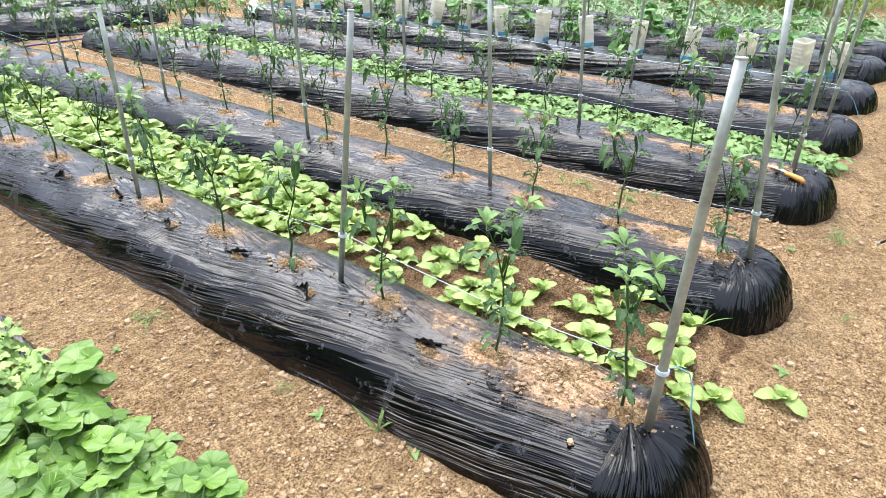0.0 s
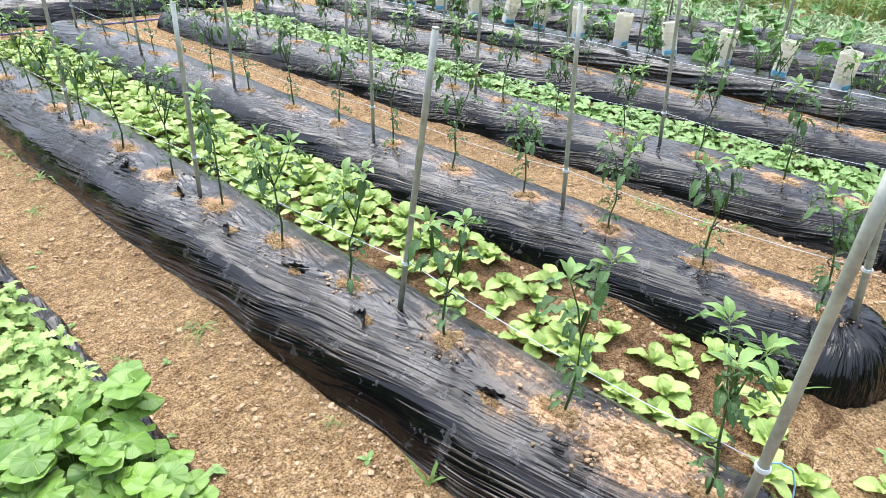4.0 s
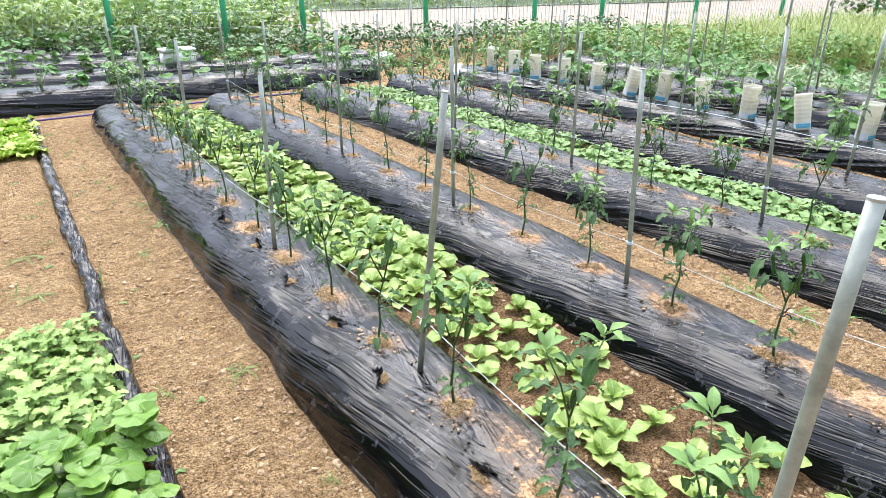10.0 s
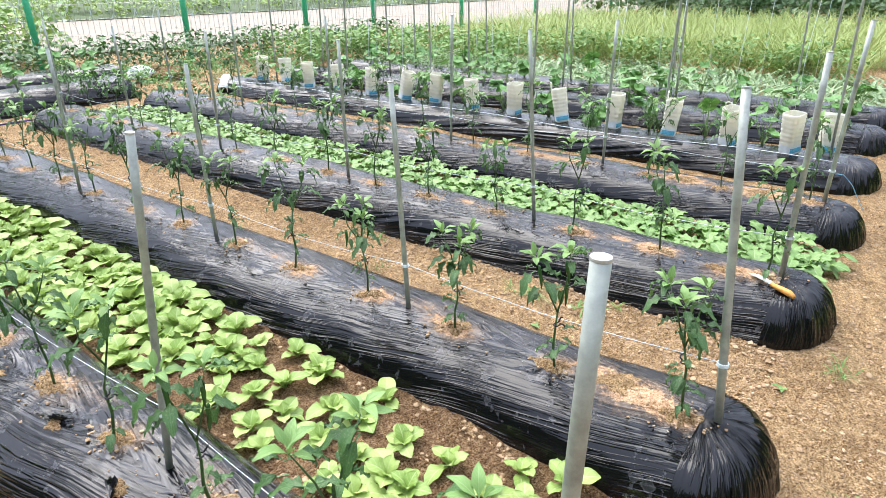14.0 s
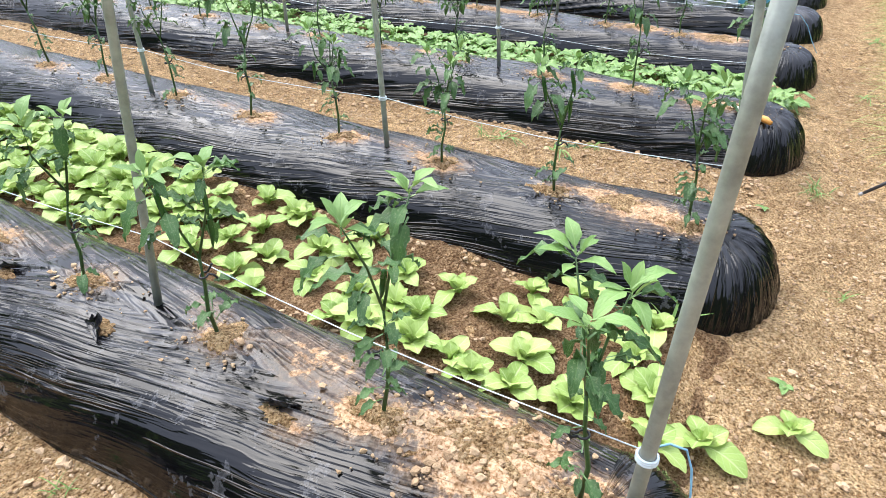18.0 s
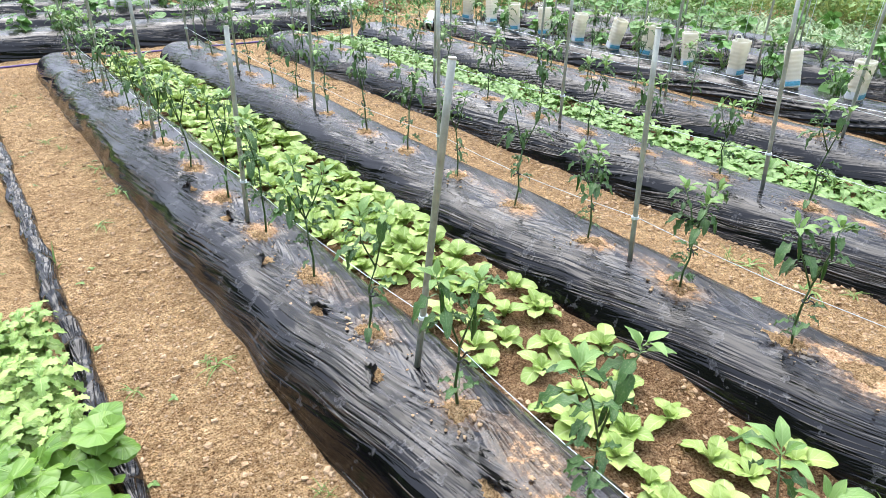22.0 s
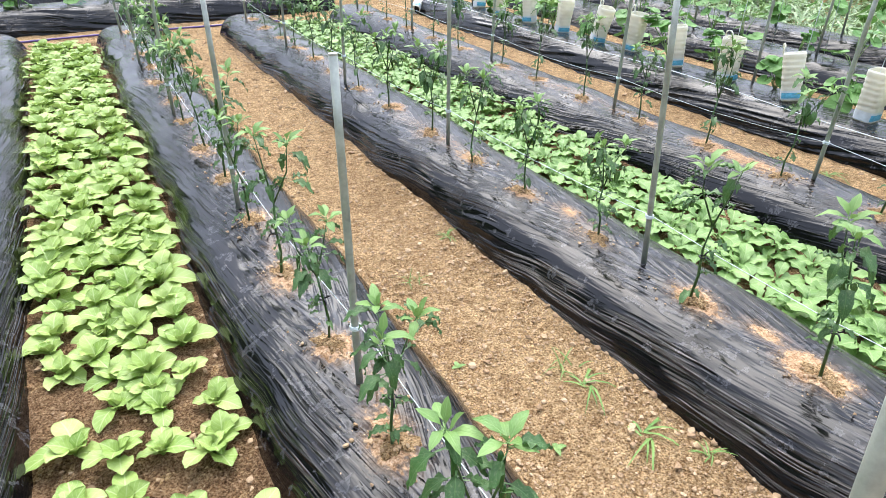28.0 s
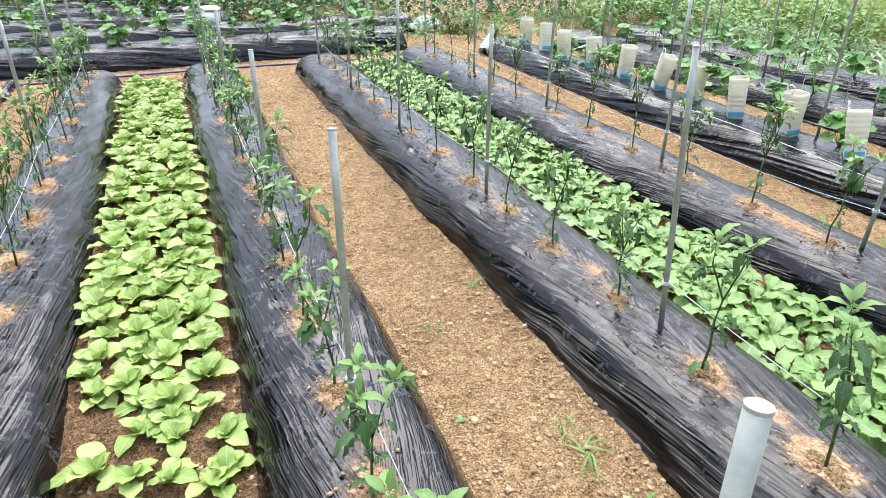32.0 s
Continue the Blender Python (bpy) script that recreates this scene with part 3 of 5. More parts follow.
def clods():
    rng = random.Random(5)
    shapes = [lump_data(1, s) for s in range(8)]
    heap = Heap()
    lanes = [(-0.85, -0.34, 0, 8.3, 4200), (1.64, 2.27, -0.1, 8.2, 4600), (4.36, 4.95, 0, 8.2, 1200), (0.34, 0.93, -0.1, 2.2, 900),
             (0.4, 5.5, -0.85, -0.2, 3600), (-1.6, 0.4, -0.9, 0.2, 700), (-2.4, -0.95, 2.4, 6.4, 2000), (3.0, 3.66, -0.1, 0.6, 150)]
    for xa, xb, ya, yb, count in lanes:
        for _ in range(count):
            x, y = rng.uniform(xa, xb), ya + (yb - ya) * rng.random() ** 1.4
            r = 0.0025 + 0.014 * rng.random() ** 8
            heap.add(shapes[rng.randrange(8)], pose(x, y, ground_height(x, y) + r * 0.25, rng.uniform(0, 30), 0, rng.uniform(0, 360)) @ Matrix.Scale(r, 4))
    for xa, xb, ya, yb, count in ((-0.86, -0.33, 0.0, 3.4, 5200), (1.63, 2.28, -0.1, 2.8, 6500), (0.3, 4.4, -0.8, -0.15, 6500), (0.30, 0.96, -0.15, 1.6, 2200)):
        for _ in range(count):
            x, y = rng.uniform(xa, xb), rng.uniform(ya, yb)
            if hash_noise(x * 4, y * 4, 11) + rng.uniform(-0.4, 0.4) < -0.1:
                continue
            r = 0.0024 + 0.0062 * rng.random() ** 3
            heap.add(shapes[rng.randrange(8)], pose(x, y, ground_height(x, y) + r * 0.2, rng.uniform(0, 30), 0, rng.uniform(0, 360)) @ Matrix.Scale(r, 4))
    for key in "ABCD":
        x0, y0, y1, half, h = BEDS[key]
        for _ in range(1500):
            side = rng.choice((-1, 1))
            x, y = x0 + side * (half * 1.02 + abs(rng.gauss(0, 0.045))), -0.05 + 7.5 * rng.random() ** 1.5
            r = 0.004 + 0.013 * rng.random() ** 5
            heap.add(shapes[rng.randrange(8)], pose(x, y, ground_height(x, y) + r * 0.3, rng.uniform(0, 30), 0, rng.uniform(0, 360)) @ Matrix.Scale(r, 4))
    for key, ys in PLANTS.items():
        for y0 in ys:
            for _ in range(70 if y0 < 3 else 25):
                x, y = LINE[key] + rng.gauss(0, 0.055), y0 + rng.gauss(0, 0.085)
                r = 0.0025 + 0.008 * rng.random() ** 4
                heap.add(shapes[rng.randrange(8)], pose(x, y, bed_height(key, x, y) + 0.008, rng.uniform(0, 30), 0, rng.uniform(0, 360)) @ Matrix.Scale(r, 4))
    for _ in range(280):
        x, y = 0.03 + rng.gauss(0, 0.075), 0.36 + rng.gauss(0, 0.12)
        r = 0.003 + 0.012 * rng.random() ** 4
        heap.add(shapes[rng.randrange(8)], pose(x, y, bed_height("A", x, y) + 0.008, rng.uniform(0, 30), 0, rng.uniform(0, 360)) @ Matrix.Scale(r, 4))
    ob = piece("soil_clods", heap.mesh("soil_clods", CLOD, False))
    tagged(ob, "small crumbled clods and pebbles of tan soil", "soil clods", kind="stuff")



# ---- planting rows ----
PLANTS = {
    "A": [0.10, 0.56, 1.085, 1.60, 2.10, 2.61, 3.12, 3.68, 4.22, 4.73, 5.28, 5.8, 6.3, 6.85, 7.35, 7.85],
    "B": [0.13, 0.61, 1.10, 1.63, 2.14, 2.65, 3.2, 3.72, 4.27, 4.79, 5.36, 5.9, 6.4, 6.95, 7.45],
    "C": [0.13, 0.67, 1.20, 1.74, 2.29, 2.77, 3.31, 3.91, 4.44, 4.98, 5.47, 6.0, 6.5, 7.05, 7.6],
    "D": [0.15, 0.70, 1.24, 1.76, 2.30, 2.85, 3.42, 4.0, 4.5, 5.2, 5.75, 6.3, 6.85, 7.4],
}
LINE = {"A": 0.02, "B": 1.265, "C": 2.59, "D": 3.95}
STAKES = {
    "A": [(0.0, 0.0, 0.05, -0.01, 1.30), (0.05, 1.343, 0.105, 1.24, 1.281), (0.01, 2.785, 0.06, 2.834, 1.153), (-0.01, 4.40, 0.02, 4.42, 1.2), (0.0, 5.95, 0.03, 5.95, 1.2), (0.0, 7.5, 0.0, 7.5, 1.2)],
    "B": [(1.28, 0.0, 1.425, 0.14, 1.31), (1.28, 1.375, 1.31, 1.458, 1.228), (1.255, 2.82, 1.268, 2.864, 1.204), (1.22, 4.43, 1.24, 4.43, 1.2), (1.2, 6.0, 1.2, 6.0, 1.2), (1.2, 7.5, 1.2, 7.5, 1.2)],
    "C": [(2.63, 0.065, 2.66, 0.08, 1.3), (2.62, 1.47, 2.623, 1.564, 1.338), (2.58, 3.06, 2.586, 3.072, 1.212), (2.54, 4.62, 2.56, 4.62, 1.2), (2.53, 6.1, 2.53, 6.1, 1.2), (2.53, 7.6, 2.53, 7.6, 1.2)],
    "D": [(4.0, 0.07, 4.08, 0.05, 1.35), (4.05, 1.65, 4.1, 1.66, 1.3), (3.98, 3.12, 4.0, 3.12, 1.3), (3.98, 4.70, 4.0, 4.7, 1.25), (3.95, 6.2, 3.95, 6.2, 1.25), (3.95, 7.7, 3.95, 7.7, 1.25)],
}


clods()


SPILLS = {
    "A": [(0.05, 0.30, 0.18, 0.24, 0.95), (0.09, 0.82, 0.12, 0.2, 0.7), (-0.10, 0.72, 0.06, 0.08, 0.6), (0.10, 1.2, 0.08, 0.2, 0.5), (0.1, 1.9, 0.1, 0.3, 0.45)],
    "B": [(1.28, 0.30, 0.14, 0.2, 0.85), (1.34, 0.45, 0.11, 0.16, 0.8), (1.33, 1.35, 0.09, 0.2, 0.5), (1.3, 2.4, 0.1, 0.5, 0.4), (1.28, 4.5, 0.12, 2.0, 0.35)],
    "C": [(2.52, 0.30, 0.10, 0.16, 0.75), (2.66, 0.93, 0.08, 0.14, 0.6), (2.64, 1.98, 0.09, 0.22, 0.6), (2.6, 0.14, 0.12, 0.12, 0.8), (2.6, 3.4, 0.12, 1.2, 0.4), (2.6, 5.6, 0.12, 1.5, 0.35)],
    "D": [(3.97, 0.45, 0.15, 0.3, 0.9), (3.98, 0.98, 0.15, 0.28, 0.85), (3.96, 2.0, 0.13, 0.45, 0.75), (3.97, 3.6, 0.13, 1.2, 0.5), (3.97, 5.8, 0.13, 1.5, 0.45)],
}


def bed(key, label, mat, spots, far=False):
    x0, y0, y1, half, h = BEDS[key]
    thing = tagged(new("mulched_bed"), label, "garden bed", "mulched beds in rows")
    rng = random.Random(ord(key) + 5)
    spills = [(x + rng.uniform(-0.02, 0.03), y + rng.uniform(-0.05, 0.05), rng.uniform(0.08, 0.12), rng.uniform(0.12, 0.19), rng.uniform(0.6, 0.9)) for x, y, rx, ry in spots]
    film_sheet(thing, x0, y0, y1, half, h, mat, far=far, spills=spills + SPILLS.get(key, []), holes=[s[:2] for s in spots])
    for k, (x, y, rx, ry) in enumerate(spots):
        piece("soil_mound", mound_mesh(key, x, y, rx, ry, k + ord(key) * 31), thing)
    return thing


def spots_for(key):
    rng = random.Random(ord(key))
    return [(LINE[key] + rng.uniform(-0.02, 0.02), y + rng.uniform(-0.02, 0.02), rng.uniform(0.045, 0.065), rng.uniform(0.06, 0.095)) for y in PLANTS[key]]


bed("A", "long raised bed under wrinkled black plastic film with spilled soil", FILM, spots_for("A") + [(0.06, 0.32, 0.12, 0.15)])
bed("B", "long raised bed under wrinkled black plastic film", FILM, spots_for("B") + [(1.31, 0.38, 0.08, 0.12)])
bed("C", "long raised bed under wrinkled black plastic film", FILM, spots_for("C") + [(2.55, 0.32, 0.06, 0.10)])
bed("D", "long raised bed under black plastic film dusted with soil", FILM, spots_for("D") + [(3.97, 0.45, 0.09, 0.16), (3.98, 0.98, 0.09, 0.13)])
for k_ in "EFG":
    bed(k_, "long raised bed under wrinkled black plastic film", FILM_FAR if k_ == "E" else FILM_CLEAN, [], True)


# ---- stakes, twine ----
def stake(x, y, tx, ty, top, base=0.15, r=0.0104):
    thing = tagged(new("garden_stake"), "galvanised steel pipe stake pushed into the bed", "stake", "stakes along the beds")
    thing.matrix_basis = pose(x, y, base)
    end = Vector((tx - x, ty - y, top - base))
    v, f, u = tube_data([end * q for q in (0, 0.25, 0.5, 0.75, 0.996)], r, 12)
    piece("pole", mesh_of("pole", v, f, GALV, u), thing)
    v, f, u = tube_data([end * 0.9955, end * 0.9965, end * 0.9995, end], [r * 1.01, r * 1.04, r * 1.04, r * 0.98], 16)
    piece("cap", mesh_of("cap", v, f, CAPM, u, False), thing, None, "flared zinc cap")
    return thing


for key, rows_ in STAKES.items():
    for k, (x, y, tx, ty, top) in enumerate(rows_):
        stake(x, y, tx, ty, top, 0.14, 0.0115 if k else 0.0142)


# ---- pepper plants ----
PEPPER_LEAVES = [leaf_data(L * 0.88, W * 0.85, pointed, 0.35, D, R, 0.010, 8, 5, 0.026, s) for L, W, D, R, s in
                 ((0.085, 0.042, 0.7, 0.45, 1), (0.10, 0.048, 0.9, 0.4, 2), (0.075, 0.034, 0.5, 0.5, 3), (0.11, 0.052, 1.0, 0.35, 4), (0.065, 0.030, 0.6, 0.5, 5))]
PEPPER_MESH = [mesh_of("leaf", *d[:2], PEPPER, d[2]) for d in PEPPER_LEAVES]
TIP_LEAVES = [leaf_data(L, W, pointed, 0.35, D, R, 0.003, 5, 3, 0.01, s) for L, W, D, R, s in
              ((0.055, 0.026, 0.5, 0.7, 6), (0.045, 0.02, 0.3, 0.9, 7), (0.065, 0.028, 0.8, 0.6, 8))]
TIP_MESH = [mesh_of("young_leaf", *d[:2], PEPPER_TIP, d[2]) for d in TIP_LEAVES]


def fruit_mesh():
    v, f, u = tube_data([(0, 0, 0), (0.001, 0, -0.006), (0.003, 0, -0.02), (0.006, 0.002, -0.05), (0.012, 0.003, -0.075), (0.016, 0.004, -0.088)],
                        [0.002, 0.006, 0.0075, 0.0068, 0.004, 0.0008], 8)
    return mesh_of("fruit", v, f, FRUIT, u)


FRUIT_MESH = fruit_mesh()


def clip_mesh():
    heap = Heap()
    ring = [(0.011 * math.cos(a), 0.011 * math.sin(a), 0) for a in np.linspace(0.4, 5.9, 12)]
    heap.add(tube_data(ring, 0.0028, 5))
    heap.add(tube_data([(0.012, 0.004, 0), (0.024, 0.010, 0.004), (0.030, 0.006, 0.012), (0.028, -0.004, 0.018)], 0.003, 5))
    heap.add(tube_data([(0.011, -0.004, 0), (0.020, -0.013, -0.006), (0.022, -0.016, -0.018)], 0.003, 5))
    return heap.mesh("clip", CLIPM)


CLIP_MESH = clip_mesh()


def pepper(seed, high, split, fruits, bushy):
    """One pepper plant at the origin: a stem that forks, drooping leaves and pale shoot tips."""
    rng = random.Random(seed)
    thing = tagged(new("pepper_plant"), "young green pepper plant clipped to a string", "pepper plant", "pepper plants along the beds")
    stems = Heap()
    fork = high * rng.uniform(0.48, 0.58)
    bend = [Vector((rng.uniform(-0.012, 0.012), rng.uniform(-0.012, 0.012), fork * q)) for q in (0.33, 0.66)]
    crotch = Vector((rng.uniform(-0.02, 0.02), rng.uniform(-0.02, 0.02), fork))
    stems.add(tube_data([Vector((0, 0, -0.04)), *bend, crotch], [0.0058, 0.0052, 0.0045, 0.004], 6))
    leaves, tips = [], []
    ends = []
    for k in range(rng.choice((2, 3, 3))):
        a = rng.uniform(0, 360) if k == 0 else a + rng.uniform(95, 150)
        out = Vector((math.cos(radians(a)), math.sin(radians(a)), 0))
        mid = crotch + out * rng.uniform(0.03, 0.06) + Vector((0, 0, (high - fork) * 0.5))
        top = crotch + out * rng.uniform(0.05, 0.10) + Vector((0, 0, (high - fork) * rng.uniform(0.8, 1.0)))
        stems.add(tube_data([crotch, mid, top], [0.0036, 0.0028, 0.0016], 5))
        ends += [(mid, a), (top, a)]
    for p, a in ends:
        for j in range(rng.choice((4, 5, 5))):
            leaves.append((rng.randrange(5), p - Vector((0, 0, rng.uniform(0, 0.06))), a + rng.uniform(-150, 150), rng.uniform(-40, 15), rng.uniform(0.6, 0.95)))
    for p, a in ends[1::2]:
        for j in range(7):
            tips.append((rng.randrange(3), p + Vector((0, 0, rng.uniform(-0.015, 0.012))), a + j * 51 + rng.uniform(-20, 20), rng.uniform(-15, 45), rng.uniform(0.8, 1.25)))
    for j in range(bushy):
        q = rng.uniform(0.12, 0.95)
        leaves.append((rng.choice((0, 2, 4, 4)), Vector((crotch.x * q, crotch.y * q, fork * q)), rng.uniform(0, 360), rng.uniform(-30, 25), rng.uniform(0.5, 1.0)))
    piece("stem", stems.mesh("stem", STEM), thing)

    def put(p, a, tilt, s):
        return Matrix.Translation(p) @ pose(0, 0, 0, tilt, 0, a) @ Matrix.Scale(s, 4)
    if split:
        for i, p, a, tilt, s in leaves:
            piece("leaf", PEPPER_MESH[i], thing, put(p, a, tilt, s))
        for i, p, a, tilt, s in tips:
            piece("young_leaf", TIP_MESH[i], thing, put(p, a, tilt, s))
    else:
        h1, h2 = Heap(), Heap()
        for i, p, a, tilt, s in leaves:
            h1.add(PEPPER_LEAVES[i], put(p, a, tilt, s))
        for i, p, a, tilt, s in tips:
            h2.add(TIP_LEAVES[i], put(p, a, tilt, s))
        tagged(piece("foliage", h1.mesh("foliage", PEPPER), thing), kind="stuff")
        tagged(piece("young_foliage", h2.mesh("young_foliage", PEPPER_TIP), thing), kind="stuff")
    for k in range(fruits):
        p, a = ends[rng.randrange(len(ends))]
        q = p - Vector((0, 0, 0.03))
        piece("fruit", FRUIT_MESH, thing, Matrix.Translation(q + Vector((rng.uniform(-0.03, 0.03), rng.uniform(-0.03, 0.03), 0))) @ pose(0, 0, 0, rng.uniform(-12, 12), 0, rng.uniform(0, 360)))
    piece("clip", CLIP_MESH, thing, pose(crotch.x * 0.6, crotch.y * 0.6, 0.185 + rng.uniform(-0.015, 0.02), 0, rng.uniform(-30, 30), rng.uniform(0, 360)), "black plastic clip")
    return thing


NEAR_PEPPERS, FAR_PEPPERS = [], []


def plant_peppers():
    rng = random.Random(77)
    for key in "ABCD":
        for k, y in enumerate(PLANTS[key]):
            x = LINE[key] + rng.uniform(-0.02, 0.02)
            near = y < (2.9 if key in "AB" else 2.0)
            pool = NEAR_PEPPERS if near else FAR_PEPPERS
            m = pose(x, y, bed_height(key, x, y) + 0.006, rng.uniform(-4, 4), rng.uniform(-4, 4), rng.uniform(0, 360))
            size = rng.uniform(0.9, 1.08)
            if len(pool) < (7 if near else 5):
                t = pepper(100 + len(pool) * 7 + (50 if near else 0), 0.49 + 0.07 * rng.random(), near, rng.choice((0, 1, 2, 3)), rng.choice((10, 13, 16)) if near else 9)
                t.matrix_basis = m
                pool.append(t)
            else:
                t = copy_thing(rng.choice(pool), m)
                t.scale = (size, size, size)


plant_peppers()


# ---- twine along the beds ----
def twine(key, z, dx, mat, label):
    pts = []
    posts = STAKES[key]
    for (x, y, tx, ty, top), nxt in zip(posts, posts[1:]):
        q = (z - 0.14) / (top - 0.14)
        a = Vector((x + (tx - x) * q + dx, y + (ty - y) * q, z))
        q2 = (z - 0.14) / (nxt[4] - 0.14)
        b = Vector((nxt[0] + (nxt[2] - nxt[0]) * q2 + dx, nxt[1] + (nxt[3] - nxt[1]) * q2, z))
        for s in (0, 0.25, 0.5, 0.75):
            p = a.lerp(b, s)
            p.z -= 0.03 * math.sin(math.pi * s)
            pts.append(p)
    pts.append(b)
    ob = piece("twine", mesh_of("twine", *tube_data(pts, 0.0015, 5)[:2], mat))
    tagged(ob, label, "twine", "twine between the stakes")


for key in "ABCD":
    twine(key, 0.42, 0.017, TWINE, "pale twine tied from stake to stake")


def knot(x, y, z, r=0.0150):
    heap = Heap()
    for k in range(3):
        heap.add(tube_data([(x + r * math.cos(a), y + r * math.sin(a), z + 0.005 * k) for a in np.linspace(0, 6.28, 13)], 0.0028, 5))
    ob = piece("twine_knot", heap.mesh("twine_knot", TWINE))
    tagged(ob, "pale twine wound round a steel stake", "twine knot", "twine knots on the stakes")


for key in "ABCD":
    for x, y, tx, ty, top in STAKES[key]:
        q = (0.425 - 0.14) / (top - 0.14)
        knot(x + (tx - x) * q, y + (ty - y) * q, 0.42, 0.0178 if (x, y, tx, ty, top) == STAKES[key][0] else 0.0150)


def loose_twine(points, mat, label):
    ob = piece("loose_twine", mesh_of("loose_twine", *tube_data(points, 0.0024, 6)[:2], mat))
    tagged(ob, label, "twine")


loose_twine([(0.05, 0.0, 0.405), (0.075, -0.03, 0.41), (0.10, -0.06, 0.385), (0.102, -0.078, 0.34), (0.085, -0.088, 0.30), (0.078, -0.095, 0.26), (0.088, -0.108, 0.215), (0.084, -0.118, 0.18), (0.07, -0.13, 0.155)], BLUE_TWINE, "blue twine end hanging from the end stake")
loose_twine([(4.02, 0.06, 0.41), (4.06, 0.0, 0.40), (4.10, -0.06, 0.33), (4.11, -0.11, 0.24), (4.10, -0.16, 0.17)], BLUE_TWINE, "blue twine end hanging over black film")


# ---- leafy rows between the beds ----
def rosette(name, label, category, group, leaf_set, mesh_set, mat, count, seed, split, tilt, spin=137.5, size=(0.75, 1.1), lift=0.0):
    rng = random.Random(seed)
    thing = tagged(new(name), label, category, group)
    heap = Heap()
    for k in range(count):
        q = k / max(1, count - 1)
        i = rng.randrange(len(leaf_set))
        m = pose(0, 0, lift, tilt[0] + (tilt[1] - tilt[0]) * q + rng.uniform(-8, 8), rng.uniform(-12, 12), k * spin + rng.uniform(-18, 18)) @ Matrix.Scale(rng.uniform(*size) * (1 - 0.35 * q), 4)
        if split:
            piece("leaf", mesh_set[i], thing, m)
        else:
            heap.add(leaf_set[i], m)
    if not split:
        tagged(piece("foliage", heap.mesh("foliage", mat), thing), kind="stuff")
    return thing


CHOI_LEAVES = [leaf_data(L, W, spoon, 0.32, D, R, 0.005, 12, 7, 0.0, s) for L, W, D, R, s in
               ((0.106, 0.072, 0.9, 0.55, 1), (0.118, 0.080, 1.1, 0.62, 2), (0.096, 0.068, 0.75, 0.55, 3), (0.122, 0.076, 1.25, 0.62, 4))]
CHOI_MESH = [mesh_of("leaf", *d[:2], CHOI, d[2]) for d in CHOI_LEAVES]
RADISH_LEAVES = [leaf_data(L, W, lobed, 0.25, D, R, 0.012, 13, 7, 0.02, s) for L, W, D, R, s in
                 ((0.17, 0.095, 1.1, 0.6, 1), (0.19, 0.105, 1.3, 0.6, 2), (0.15, 0.09, 0.9, 0.7, 3), (0.18, 0.11, 1.2, 0.5, 4))]
RADISH_MESH = [mesh_of("leaf", *d[:2], RADISH, d[2]) for d in RADISH_LEAVES]


def leafy_row(spots, make, near_test, kinds=5, grow=lambda y: 1.0):
    rng = random.Random(len(spots))
    near, far = [], []
    for x, y in spots:
        is_near = near_test(x, y)
        pool = near if is_near else far
        m = pose(x, y, ground_height(x, y) + 0.008, rng.uniform(-7, 7), rng.uniform(-7, 7), rng.uniform(0, 360))
        if len(pool) < kinds:
            t = make(len(pool), is_near)
            t.matrix_basis = m
            pool.append(t)
        else:
            t = copy_thing(rng.choice(pool), m)
            s = rng.uniform(0.8, 1.15) * grow(y)
            t.scale = (s, s, s)


def choi(k, split):
    return rosette("pak_choi", "young pale green leafy brassica growing in the furrow", "leaf vegetable", "pak choi row in the furrow", CHOI_LEAVES, CHOI_MESH, CHOI, (8, 8, 7, 9, 7)[k], 300 + k, split, (22, 70), size=(0.8, 1.1))


def choi_spots():
    rng = random.Random(12)
    out = []
    y = 0.10
    while y < 7.9:
        thin = 0.62 if y < 0.7 else 0.82 if y < 2.0 else 0.97
        cols = 4
        for c in range(cols):
            x = 0.63 + (c - 1.5) * 0.142 + rng.uniform(-0.035, 0.035)
            if rng.random() < thin and not (0.55 < y < 0.95 and c == 3):
                out.append((x, y + rng.uniform(-0.05, 0.05)))
        y += 0.135
    return out + [(0.50, -0.10), (0.66, -0.30), (0.40, 0.02)]


leafy_row(choi_spots(), choi, lambda x, y: y < 1.7, grow=lambda y: 1 + 0.42 * min(1.0, max(0.0, (y - 0.9) / 2.2)))


def radish(k, split):
    return rosette("radish_plant", "leafy green radish plant with lobed leaves in the furrow", "leaf vegetable", "radish row in the furrow", RADISH_LEAVES, RADISH_MESH, RADISH, (6, 7, 6, 7, 6)[k], 400 + k, split, (10, 52), size=(0.75, 1.1))


def radish_spots():
    rng = random.Random(13)
    out = []
    y = -0.02
    while y < 7.9:
        for c in range(4):
            out.append((3.31 + (c - 1.5) * 0.145 + rng.uniform(-0.03, 0.03), y + rng.uniform(-0.05, 0.05)))
        y += 0.155
    return out


leafy_row(radish_spots(), radish, lambda x, y: y < 2.2)


# ---- plot beside the first furrow ----
MALLOW_LEAVES = [round_leaf_data(r, c, 5, 0.11, s) for r, c, s in ((0.047, -0.10, 1), (0.055, 0.10, 2), (0.038, 0.06, 3), (0.051, -0.20, 4))]
MALLOW_MESH = [mesh_of("leaf", *d[:2], MALLOW, d[2]) for d in MALLOW_LEAVES]


